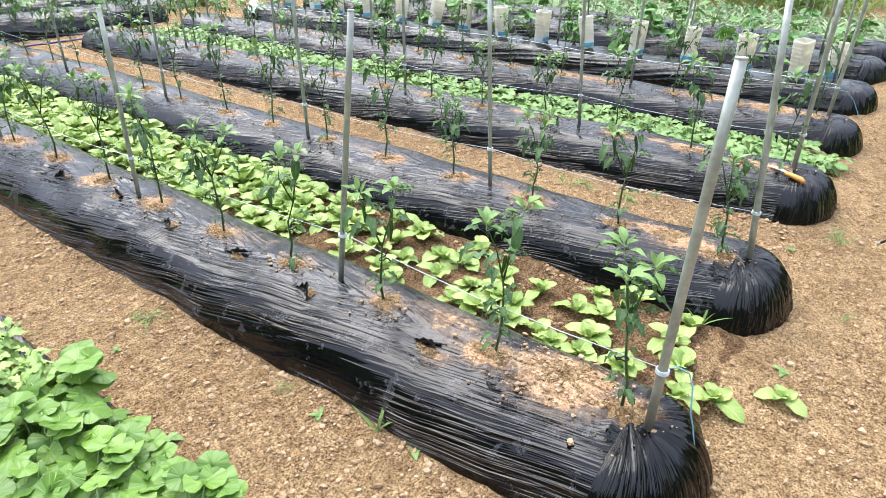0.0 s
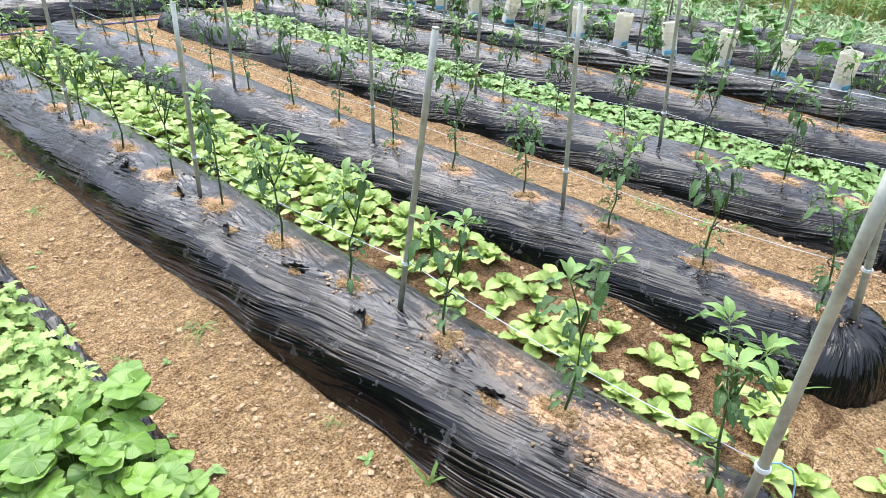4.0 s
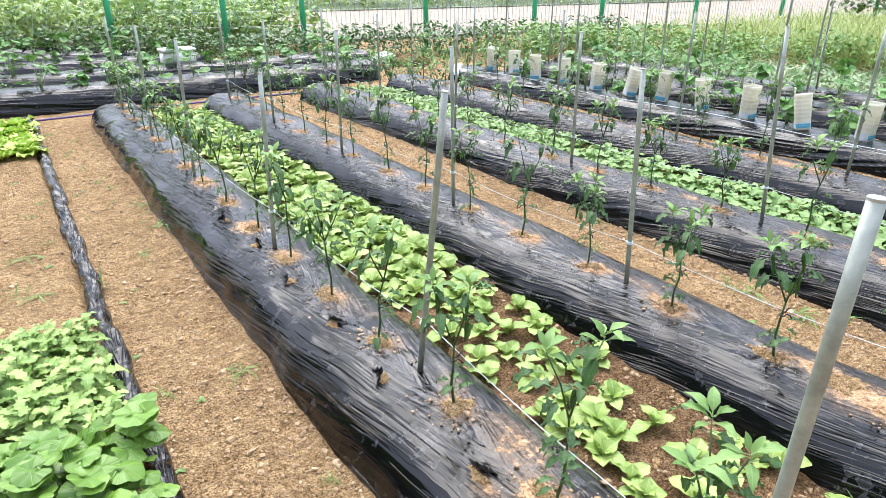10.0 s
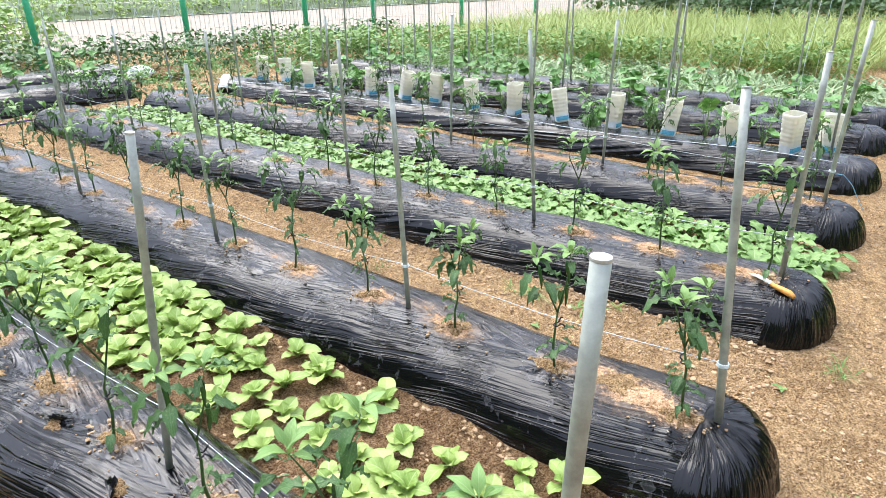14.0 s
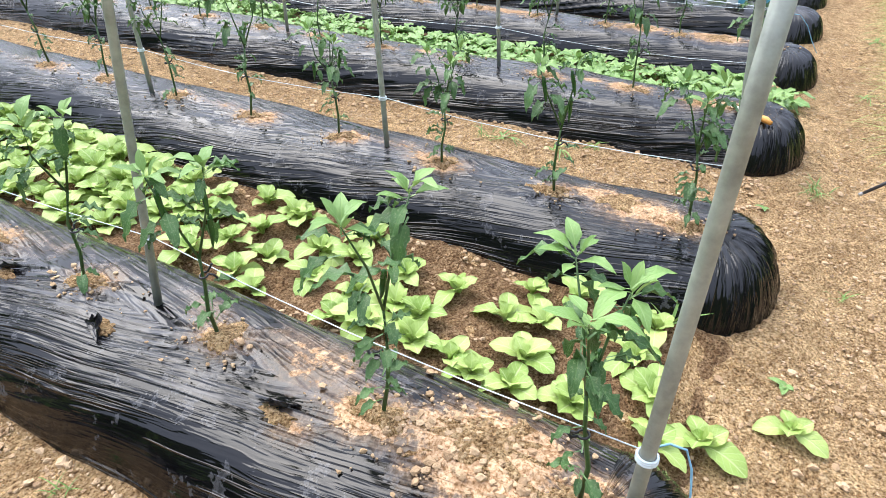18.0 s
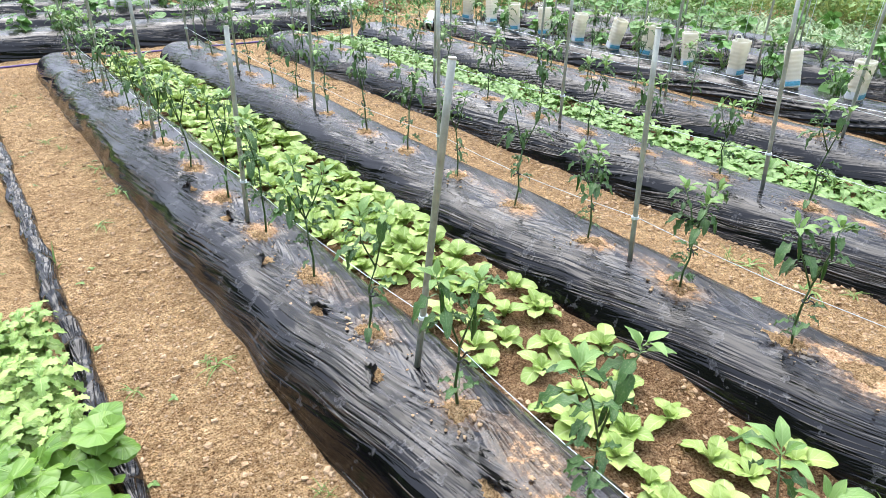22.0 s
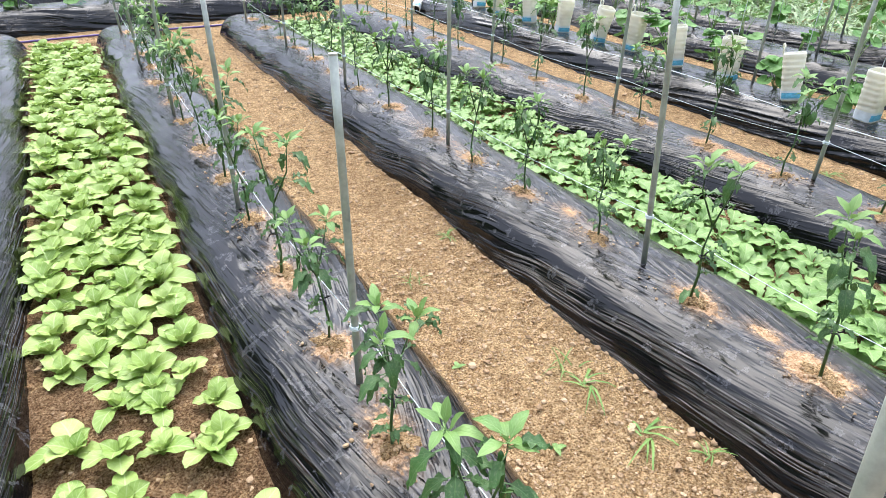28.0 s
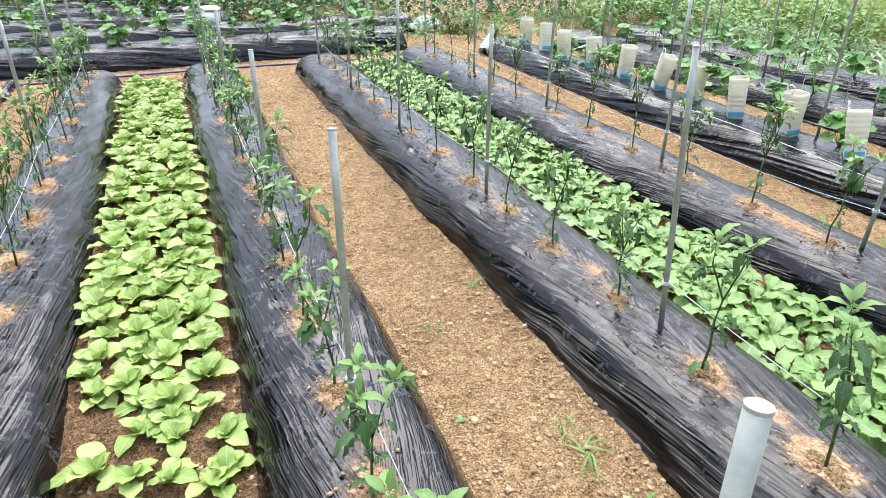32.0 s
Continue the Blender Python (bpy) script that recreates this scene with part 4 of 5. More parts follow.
def mallow(k, split):
    rng = random.Random(500 + k)
    thing = tagged(new("mallow_plant"), "bushy mallow plant with broad round bright green leaves", "leaf vegetable", "mallow patch in the plot")
    stalks = Heap()
    for j in range(21):
        a, out, up = rng.uniform(0, 6.28), rng.uniform(0.02, 0.13), rng.uniform(0.10, 0.23)
        p = Vector((out * math.cos(a), out * math.sin(a), up))
        stalks.add(tube_data([(0, 0, 0), p * 0.5 + Vector((0, 0, 0.02)), p], [0.003, 0.0025, 0.002], 5))
        piece("leaf", MALLOW_MESH[rng.randrange(4)], thing, Matrix.Translation(p) @ pose(0, 0, 0, rng.uniform(-28, 8), rng.uniform(-15, 15), math.degrees(a) - 90 + rng.uniform(-40, 40)) @ Matrix.Scale(rng.uniform(0.75, 1.15), 4))
    tagged(piece("stem", stalks.mesh("stem", STALK), thing), kind="stuff")
    return thing


def mallow_spots():
    rng = random.Random(21)
    return [(-0.99 - 0.16 * c + rng.uniform(-0.04, 0.04), 0.72 + 0.145 * r + rng.uniform(-0.04, 0.04)) for r in range(7) for c in range(8)]


leafy_row(mallow_spots(), mallow, lambda x, y: True)


DAISY_LEAVES = [leaf_data(L, L * 0.62, feathered, 0.15, D, R, 0.004, 19, 5, 0.0, k) for L, D, R, k in ((0.085, 0.9, 0.5, 1), (0.075, 0.7, 0.45, 2), (0.10, 1.1, 0.5, 3))]


def daisy(k, split):
    rng = random.Random(600 + k)
    thing = tagged(new("crown_daisy"), "crown daisy greens with pale feathery cut leaves", "leaf vegetable", "crown daisy patch in the plot")
    stalks, heap = Heap(), Heap()
    for j in range(3):
        a = j * 2.1 + rng.uniform(0, 0.8)
        tip = Vector((0.045 * math.cos(a), 0.045 * math.sin(a), rng.uniform(0.13, 0.21)))
        stalks.add(tube_data([(0, 0, 0), tip * 0.6, tip], [0.003, 0.0026, 0.002], 5))
        for i in range(9):
            q = 0.55 + 0.45 * i / 8
            heap.add(DAISY_LEAVES[rng.randrange(3)], Matrix.Translation(tip * q) @ pose(0, 0, 0, -12 + 45 * (i / 8) ** 2 + rng.uniform(-10, 10), rng.uniform(-15, 15), i * 137 + rng.uniform(-20, 20)) @ Matrix.Scale(rng.uniform(0.85, 1.1) * (1 - 0.4 * (i / 8) ** 2), 4))
    tagged(piece("stem", stalks.mesh("stem", STALK), thing), kind="stuff")
    tagged(piece("foliage", heap.mesh("foliage", DAISY), thing), kind="stuff")
    return thing


def daisy_spots():
    rng = random.Random(22)
    return [(-1.0 - 0.115 * c + rng.uniform(-0.03, 0.03), 1.72 + 0.11 * r + rng.uniform(-0.03, 0.03)) for r in range(8) for c in range(13)]


leafy_row(daisy_spots(), daisy, lambda x, y: True, 6)

LETTUCE_LEAVES = [leaf_data(L, W, spoon, 0.1, D, R, 0.02, 8, 7, 0.0, s) for L, W, D, R, s in
                  ((0.17, 0.15, 0.8, 0.6, 1), (0.19, 0.17, 1.0, 0.7, 2), (0.15, 0.14, 0.6, 0.8, 3))]
LETTUCE_MESH = [mesh_of("leaf", *d[:2], LETTUCE, d[2]) for d in LETTUCE_LEAVES]


def lettuce(k, split):
    return rosette("lettuce_head", "loose-leaf lettuce with ruffled yellow-green leaves", "lettuce", "lettuce patch in the plot", LETTUCE_LEAVES, LETTUCE_MESH, LETTUCE, 12, 700 + k, False, (5, 60), size=(0.85, 1.15))


rng_l = random.Random(23)
leafy_row([(-1.02 - 0.22 * c + rng_l.uniform(-0.04, 0.04), 6.5 + 0.2 * r + rng_l.uniform(-0.04, 0.04)) for r in range(7) for c in range(8)], lettuce, lambda x, y: True, grow=lambda y: 1.3)


def edging():
    """Black film folded into a low ruffled edge along the plot."""
    v, u = [], []
    n = 420
    for i in range(n):
        y = 0.3 + 8.2 * i / (n - 1)
        for c in range(9):
            a = math.pi * c / 8
            w = 0.046 * (1 + 0.5 * hash_noise(y * 5, c * 0.1, 4))
            x = -0.885 + 0.02 * hash_noise(y * 2.2, 1, 9) - w * math.cos(a)
            z = 0.06 * math.sin(a) ** 0.8 * (1 + 0.6 * hash_noise(y * 9, c * 0.25, 7) + 0.5 * hash_noise(y * 23, c * 0.8, 2)) + 0.02 * (1 - c / 8)
            v.append((x, y, z - (0.03 if c in (0, 8) else 0)))
            u.append((y, (c - 4) * 0.02))
    ob = piece("plot_edging", mesh_of("plot_edging", v, grid_faces(n, 9), FILM_CLEAN, u))
    tagged(ob, "crumpled black plastic film edging along the plot", "edging")


edging()


# ---- bottles, squash and trellis on the fifth bed ----
def bottle_material():
    m, n, l, b = material("cloudy_plastic", 0.35, spec=0.5)
    vec = coords(n, l)
    l.new(ramp(n, l, noise_tex(n, l, vec, 14, 4), [(0.3, (0.80, 0.79, 0.68)), (0.7, (0.90, 0.89, 0.81))]), b.inputs["Base Color"])
    tr = n.new("ShaderNodeBsdfTranslucent")
    tr.inputs["Color"].default_value = (0.86, 0.85, 0.74, 1)
    sh = n.new("ShaderNodeMixShader")
    sh.inputs[0].default_value = 0.4
    l.new(b.outputs[0], sh.inputs[1])
    l.new(tr.outputs[0], sh.inputs[2])
    l.new(sh.outputs[0], n["Material Output"].inputs["Surface"])
    return m


BOTTLE = bottle_material()
LABEL_BLUE = plain_material("blue_label", (0.12, 0.42, 0.58), 0.4, vary=0.3, scale=60)
LABEL_WHITE = plain_material("white_label", (0.75, 0.80, 0.82), 0.4, vary=0.1)


def squarish(a, r):
    return r / (abs(math.cos(a)) ** 5 + abs(math.sin(a)) ** 5) ** 0.2


def lathe(rings, segs, mat, name):
    v, f, u = [], [], []
    for z, r in rings:
        for k in range(segs):
            a = 2 * math.pi * k / segs
            q = squarish(a, r)
            v.append((q * math.cos(a), q * math.sin(a), z))
            u.append((k / segs, z))
    return mesh_of(name, v, grid_faces(len(rings), segs, 0, True), mat, u)


def bottle_parts(thing, flap):
    rings = [(0.0, 0.050), (0.010, 0.055), (0.07, 0.055)]
    for k in range(6):
        z = 0.088 + 0.034 * k
        rings += [(z, 0.0555), (z + 0.008, 0.0522), (z + 0.017, 0.0555)]
    rings += [(0.295, 0.055), (0.307, 0.053)]
    rings = [(z, r * 1.20 * (0.88 + 0.5 * z)) for z, r in rings]
    inner = [(z, r - 0.0015) for z, r in reversed(rings)]
    piece("body", lathe(rings + inner, 20, BOTTLE, "body"), thing)
    piece("label_band", lathe([(0.012, 0.0595), (0.040, 0.0608), (0.070, 0.0618)], 20, LABEL_WHITE, "label_band"), thing, None, "white label band")
    bm = bmesh.new()
    for a0, a1, z0, z1 in ((2.3, 3.9, 0.020, 0.056),):
        q = []
        for a in np.linspace(a0, a1, 13):
            for z in (z0, z1):
                q.append(bm.verts.new((squarish(a, 0.0628) * math.cos(a), squarish(a, 0.0628) * math.sin(a), z)))
        for i in range(12):
            bm.faces.new((q[2 * i], q[2 * i + 2], q[2 * i + 3], q[2 * i + 1]))
    part("label_print", bm, LABEL_BLUE, thing, "blue print on the label")
    if flap:
        ring = [(0.03 * math.cos(a), 0.064 + 0.004 * math.sin(2 * a), 0.335 + 0.03 * math.sin(a)) for a in np.linspace(0, 6.2, 14)]
        piece("rim_flap", mesh_of("rim_flap", *tube_data(ring, 0.005, 6)[:2], BOTTLE), thing)


BOTTLE_Y = [0.51, 1.01, 1.55, 2.11, 2.65, 3.24, 3.78, 4.38, 4.86, 5.42, 5.98, 6.50, 7.05, 7.62]


def bottles():
    rng = random.Random(31)
    kinds = []
    for k, y in enumerate(BOTTLE_Y):
        x = 5.33 + rng.uniform(-0.04, 0.05)
        m = pose(x, y, bed_height("E", x, y) - 0.004, rng.uniform(-9, 9), rng.uniform(-9, 9), rng.uniform(0, 90))
        if len(kinds) < 3:
            t = tagged(new("bottle_cloche"), "cut clear plastic bottle over a seedling on black film", "plastic bottle", "bottle cloches along the bed")
            bottle_parts(t, len(kinds) != 0)
            t.matrix_basis = m @ Matrix.Scale(1.12, 4)
            kinds.append(t)
        else:
            copy_thing(kinds[k % 3], m)
    t = copy_thing(kinds[0], pose(4.95, 8.05, 0.06, 0, 68, 40))
    tagged(t, "cut clear plastic bottle lying on its side on the soil")
    t = copy_thing(kinds[0], pose(5.62, 0.28, 0.16, 4, 6, 20))


bottles()

SQUASH_LEAVES = [round_leaf_data(r, c, 5, 0.08, s) for r, c, s in ((0.075, 0.15, 11), (0.095, 0.1, 12), (0.06, 0.25, 13))]


def squash(k, split):
    rng = random.Random(800 + k)
    thing = tagged(new("squash_plant"), "young vine plant with broad dark green leaves", "vine plant", "vine plants on the beds")
    stalks, heap = Heap(), Heap()
    for j in range(9 + k):
        a, out, up = rng.uniform(0, 6.28), rng.uniform(0.03, 0.14), rng.uniform(0.06, 0.34 if k < 3 else 0.22)
        p = Vector((out * math.cos(a), out * math.sin(a), up))
        stalks.add(tube_data([(0, 0, -0.02), p * 0.5 + Vector((0, 0, 0.02)), p], 0.003, 5))
        heap.add(SQUASH_LEAVES[rng.randrange(3)], Matrix.Translation(p) @ pose(0, 0, 0, rng.uniform(-50, 10), rng.uniform(-20, 20), math.degrees(a) - 90) @ Matrix.Scale(rng.uniform(0.6, 1.0), 4))
    tagged(piece("stem", stalks.mesh("stem", STALK), thing), kind="stuff")
    tagged(piece("foliage", heap.mesh("foliage", SQUASH), thing), kind="stuff")
    return thing


SQUASHES = []


def put_squash(x, y, z, rng):
    m = pose(x, y, z, rng.uniform(-5, 5), rng.uniform(-5, 5), rng.uniform(0, 360))
    if len(SQUASHES) < 5:
        t = squash(len(SQUASHES), False)
        t.matrix_basis = m
        SQUASHES.append(t)
    else:
        t = copy_thing(rng.choice(SQUASHES), m)
        s = rng.uniform(0.75, 1.2)
        t.scale = (s, s, s)


rng_s = random.Random(33)
for y in BOTTLE_Y:
    for dx, dy in ((0.16, 0.25),):
        x = 5.33 + dx + rng_s.uniform(-0.05, 0.05)
        put_squash(x, y + dy, bed_height("E", x, y + dy), rng_s)
for k_ in "FG":
    for j in range(15):
        x, y = BEDS[k_][0] + rng_s.uniform(-0.08, 0.08), 0.3 + 0.54 * j + rng_s.uniform(-0.1, 0.1)
        put_squash(x, y, bed_height(k_, x, y), rng_s)


def trellis_stake(x, y, top, lean):
    t = stake(x, y, x + lean[0], y + lean[1], top, 0.12, 0.0115)
    tagged(t, "tall galvanised steel trellis pole in the bed", "stake", "tall trellis poles")


for j in range(6):
    y = 0.22 + 1.45 * j
    trellis_stake(5.52 + 0.04 * math.sin(j * 5), y, 2.05, (0.03 * math.sin(j * 3), 0.05 * math.cos(j * 4)))
    trellis_stake(6.75 + 0.05 * math.sin(j * 7), y + 0.3, 2.0, (0.05 * math.cos(j), 0.04 * math.sin(j * 2)))
    if j < 5:
        trellis_stake(7.86, y + 0.7, 1.9, (0.05 * math.sin(j * 2), 0.05))


def cord(points, r, mat, label, category="string", group="strings hung on the trellis"):
    ob = piece("string", mesh_of("string", *tube_data(points, r, 4)[:2], mat))
    tagged(ob, label, category, group)


cord([(5.55, y, 2.0 - 0.02 * math.sin(y * 2)) for y in np.linspace(0.2, 7.5, 12)], 0.004, TWINE, "line drawn along the trellis tops")
cord([(6.8, y, 1.97 - 0.02 * math.sin(y * 2)) for y in np.linspace(0.5, 7.8, 12)], 0.004, TWINE, "line drawn along the trellis tops")
for j, y in enumerate(BOTTLE_Y):
    cord([(5.36, y + 0.03, 0.24), (5.42, y + 0.04, 1.0), (5.55, y + 0.05 * math.sin(j), 2.0)], 0.0022, TWINE, "thin pale climbing string hung above a seedling")
    cord([(6.78, y + 0.1, 0.2), (6.8, y + 0.12, 1.1), (6.8, y + 0.1, 1.96)], 0.0022, TWINE, "thin pale climbing string hung above a seedling")
for key_, z_ in (("E", 0.36),):
    cord([(4.99 + 0.01 * math.sin(y * 3), y, 0.24 + 0.02 * math.sin(y * 2.2)) for y in np.linspace(0.1, 8.2, 24)], 0.003, TWINE, "pale line stretched along the film", "string", "lines along the bed")


# ---- cross beds beyond the far path ----
def cross_bed(y, xa, xb, half, h):
    thing = tagged(new("mulched_bed"), "raised bed under black plastic film across the far path", "garden bed", "cross beds")
    film_sheet(thing, y, xa, xb, half, h, FILM_FAR, True, True)
    return thing


CROSS = [(9.32, -9.0, 3.95, 0.42, 0.27), (10.75, -9.0, 4.6, 0.40, 0.27), (12.2, -9.0, 1.9, 0.40, 0.27), (13.7, -9.0, 1.2, 0.40, 0.26), (15.2, -9.0, 0.6, 0.4, 0.25)]
rng_c = random.Random(41)
for y, xa, xb, half, h in CROSS:
    cross_bed(y, xa, xb, half, h)
    x = xb - 0.2
    while x > -4.6:
        put_squash(x, y + rng_c.uniform(-0.06, 0.06), h + surf_shift(x, y) - 0.02, rng_c)
        x -= rng_c.uniform(0.42, 0.6)


def hose(points, label, r=0.012):
    ob = piece("garden_hose", mesh_of("garden_hose", *tube_data(points, r, 8)[:2], HOSE))
    tagged(ob, label, "hose")


HOSE = plain_material("purple_hose_rubber", (0.10, 0.06, 0.22), 0.4, vary=0.2)
hose([(x, 8.5 + 0.05 * math.sin(x * 1.3) - 0.02 * x, 0.018) for x in np.linspace(-3.0, 3.2, 26)], "dark purple garden hose lying across the far path")
coil = [((0.35 + 0.02 * math.sin(a * 3)) * math.cos(a) + 15.8, (0.30 + 0.02 * math.cos(a * 2)) * math.sin(a) - 0.3, 0.02 + 0.004 * a) for a in np.linspace(0, 22, 70)]
coil += [(16.1, -0.1, 0.2), (16.0, 0.05, 0.42), (15.7, 0.15, 0.5), (15.4, 0.2, 0.35), (15.2, 0.25, 0.05)]
hose(coil, "coiled purple garden hose on the path", 0.016)


def foam_box():
    thing = tagged(new("foam_box"), "white foam box standing between black film beds", "foam box")
    thing.matrix_basis = pose(1.42, 10.98, 0.19, 0, 0, 4)
    foam = plain_material("white_foam", (0.82, 0.82, 0.78), 0.8, vary=0.06, scale=80, bumpy=0.3)
    for name, size, z, lab in (("body", (0.50, 0.32, 0.24), 0.12, ""), ("lid", (0.53, 0.35, 0.06), 0.275, "white foam lid")):
        bm = bmesh.new()
        bmesh.ops.create_cube(bm, size=1, matrix=Matrix.Translation((0, 0, z)) @ Matrix.Diagonal((*size, 1)))
        bmesh.ops.bevel(bm, geom=bm.edges[:], offset=0.012, segments=2, affect='EDGES')
        part(name, bm, foam, thing, lab)


foam_box()


def crumpled(name, x, y, z, size, seed, mat, label, category):
    """An irregular low heap with folds."""
    rng = random.Random(seed)
    bm = bmesh.new()
    bmesh.ops.create_icosphere(bm, subdivisions=4, radius=1.0)
    for v in bm.verts:
        k = 1 + 0.30 * hash_noise(v.co.x * 1.7 + seed, v.co.y * 1.7, v.co.z * 1.7) + 0.16 * hash_noise(v.co.x * 5, v.co.y * 5 + seed, v.co.z * 5)
        v.co = Vector((v.co.x * size[0] * k, v.co.y * size[1] * k, max(-0.05, v.co.z * size[2] * k)))
    me = bpy.data.meshes.new(name)
    bm.to_mesh(me)
    bm.free()
    me.materials.append(mat)
    me.polygons.foreach_set("use_smooth", [True] * len(me.polygons))
    ob = piece(name, me, None, pose(x, y, z, 0, 0, rng.uniform(0, 90)))
    tagged(ob, label, category)


crumpled("earth_mound", 5.45, 10.15, 0.02, (0.42, 0.30, 0.17), 3, DARK_SOIL, "small heap of reddish brown soil at the path corner", "soil heap")
crumpled("plastic_sheet", 4.95, 10.35, 0.12, (0.28, 0.16, 0.13), 8, plain_material("white_plastic_sheet", (0.78, 0.79, 0.76), 0.35, vary=0.1, scale=12), "crumpled white plastic sheet lying by the far beds", "plastic sheet")

# ---- fence, road and greenery behind ----
GREEN_PAINT = plain_material("green_painted_steel", (0.05, 0.42, 0.20), 0.5, vary=0.15)
WIRE = plain_material("galvanised_wire", (0.45, 0.47, 0.45), 0.5, 0.5, 0.2)
ROADM = plain_material("pale_concrete", (0.30, 0.25, 0.195), 0.9, vary=0.22, scale=1.5, bumpy=0.3)
FENCE = [(-6.0, 19.0), (-2.0, 17.2), (1.0, 14.6), (2.85, 13.0), (4.4, 12.75), (7.1, 12.2), (9.85, 11.65), (11.8, 11.3), (14.8, 10.7), (18.0, 10.1), (22.0, 9.3)]


def fence():
    thing = tagged(new("wire_fence"), "wire mesh fence on green steel posts beside the road", "fence")
    post_v, post_f, post_u = tube_data([(0, 0, 0), (0, 0, 0.9), (0, 0, 1.8)], 0.06, 8)
    post_me = mesh_of("post", post_v, post_f, GREEN_PAINT, post_u)
    for x, y in FENCE:
        piece("post", post_me, thing, pose(x, y, 0))
    for (xa, ya), (xb, yb) in zip(FENCE, FENCE[1:]):
        heap = Heap()
        n = int(math.hypot(xb - xa, yb - ya) / 0.10)
        for k in range(n + 1):
            x, y = xa + (xb - xa) * k / n, ya + (yb - ya) * k / n
            heap.add(tube_data([(x, y, 0.05), (x, y, 1.7)], 0.004, 3, False))
        for z in (0.08, 0.35, 0.62, 0.9, 1.17, 1.44, 1.68):
            heap.add(tube_data([(xa, ya, z), (xb, yb, z)], 0.004, 3, False))
        piece("mesh_panel", heap.mesh("mesh_panel", WIRE), thing)
        net = Heap()
        rng = random.Random(int(xa * 10))
        m = max(3, int(n / 3.5))
        for k in range(m):
            for sgn in (0, 1):
                q = (k + sgn) / m
                q2 = (k + 1 - sgn) / m
                net.add(tube_data([(xa + (xb - xa) * q, ya + (yb - ya) * q - 0.06, 0.5 + rng.uniform(-0.1, 0.1)), (xa + (xb - xa) * q2, ya + (yb - ya) * q2 - 0.06, 1.6)], 0.0035, 3, False))
        piece("net", net.mesh("net", TWINE), thing, None, "pale climbing net tied to the fence")


fence()

v_, u_ = [], []
for i in range(41):
    x = -40 + 2.5 * i
    for y in (16.2 - 0.198 * x, 29.0 - 0.198 * x):
        v_.append((x, y, 0.06))
road = piece("road", mesh_of("road", v_, grid_faces(41, 2), ROADM, None, False))
tagged(road, "pale concrete farm road behind the fence", "road", kind="structure")


v_ = [(x, y, 0.09 + 0.35 * max(0, (y - 30) / 6)) for y in (28.9, 31, 33, 38, 60) for x in (-60, -30, 0, 30, 60)]
v_ = [(x, y - 0.198 * x, z) for x, y, z in v_]
bank = piece("grass_bank", mesh_of("grass_bank", v_, grid_faces(5, 5), plain_material("meadow", (0.075, 0.11, 0.04), 0.9, vary=0.9, scale=5, bumpy=1.0)))
tagged(bank, "green grassy bank beyond the road", "grass bank", kind="structure")


def tuft_data(n, length, width, lean, seed, spread_r=0.03):
    rng = random.Random(seed)
    heap = Heap()
    for k in range(n):
        b = leaf_data(length * rng.uniform(0.6, 1.1), width, blade, 0.3, lean * rng.uniform(0.5, 1.4), rng.uniform(0.9, 1.45), 0, 5, 3)
        heap.add(b, pose(rng.uniform(-spread_r, spread_r), rng.uniform(-spread_r, spread_r), 0, rng.uniform(0, 25), 0, rng.uniform(0, 360)))
    return heap.v, heap.f, heap.u


def clump_data(n, radius, high, leaf, seed):
    rng = random.Random(seed)
    heap = Heap()
    for k in range(n):
        a, q = rng.uniform(0, 6.28), rng.random() ** 0.5
        z = high * rng.random() ** 0.7
        p = (radius * q * math.cos(a), radius * q * math.sin(a), z)
        heap.add(leaf, Matrix.Translation(p) @ pose(0, 0, 0, rng.uniform(-40, 40), rng.uniform(-30, 30), rng.uniform(0, 360)) @ Matrix.Scale(rng.uniform(0.6, 1.2), 4))
    return heap.v, heap.f, heap.u


def scatter(name, label, category, mat, shapes, spots, size, seed):
    rng = random.Random(seed)
    heap = Heap()
    for x, y in spots:
        z = ground_height(x, y) if abs(x) < 25 and abs(y) < 25 else 0.0
        heap.add(shapes[rng.randrange(len(shapes))], pose(x, y, z, 0, 0, rng.uniform(0, 360)) @ Matrix.Scale(rng.uniform(*size), 4))
    ob = piece(name, heap.mesh(name, mat))
    tagged(ob, label, category, kind="stuff")


def along_fence(off, step, lo, hi, rng):
    out = []
    for (xa, ya), (xb, yb) in zip(FENCE, FENCE[1:]):
        n = max(1, int(math.hypot(xb - xa, yb - ya) / step))
        for k in range(n):
            q = (k + rng.random()) / n
            x = xa + (xb - xa) * q
            if lo < x < hi:
                out.append((x, ya + (yb - ya) * q - off + rng.uniform(-0.3, 0.3)))
    return out


rng_b = random.Random(51)
BUSH = leaf_data(0.11, 0.075, pointed, 0.2, 0.8, 0.3, 0, 4, 3, 0, 1)
BROAD = [clump_data(34, 0.26, 0.62, BUSH, s) for s in range(4)]
scatter("bean_row", "bushy green bean plants in front of the fence", "bean plants", PEPPER, BROAD,
        along_fence(0.55, 0.11, -6, 12, rng_b) + along_fence(1.1, 0.16, 1, 10, rng_b), (0.65, 1.1), 52)
scatter("far_vegetables", "low leafy vegetables on black film beyond the far path", "vegetable plants", SQUASH, BROAD,
        [(rng_b.uniform(3.4, 8.4), rng_b.uniform(8.9, 11.6)) for _ in range(190)] + [(rng_b.uniform(-9, 2.6), 9.9 + 1.45 * rng_b.randrange(5) + rng_b.uniform(-0.2, 0.5)) for _ in range(60)], (0.25, 0.5), 58)
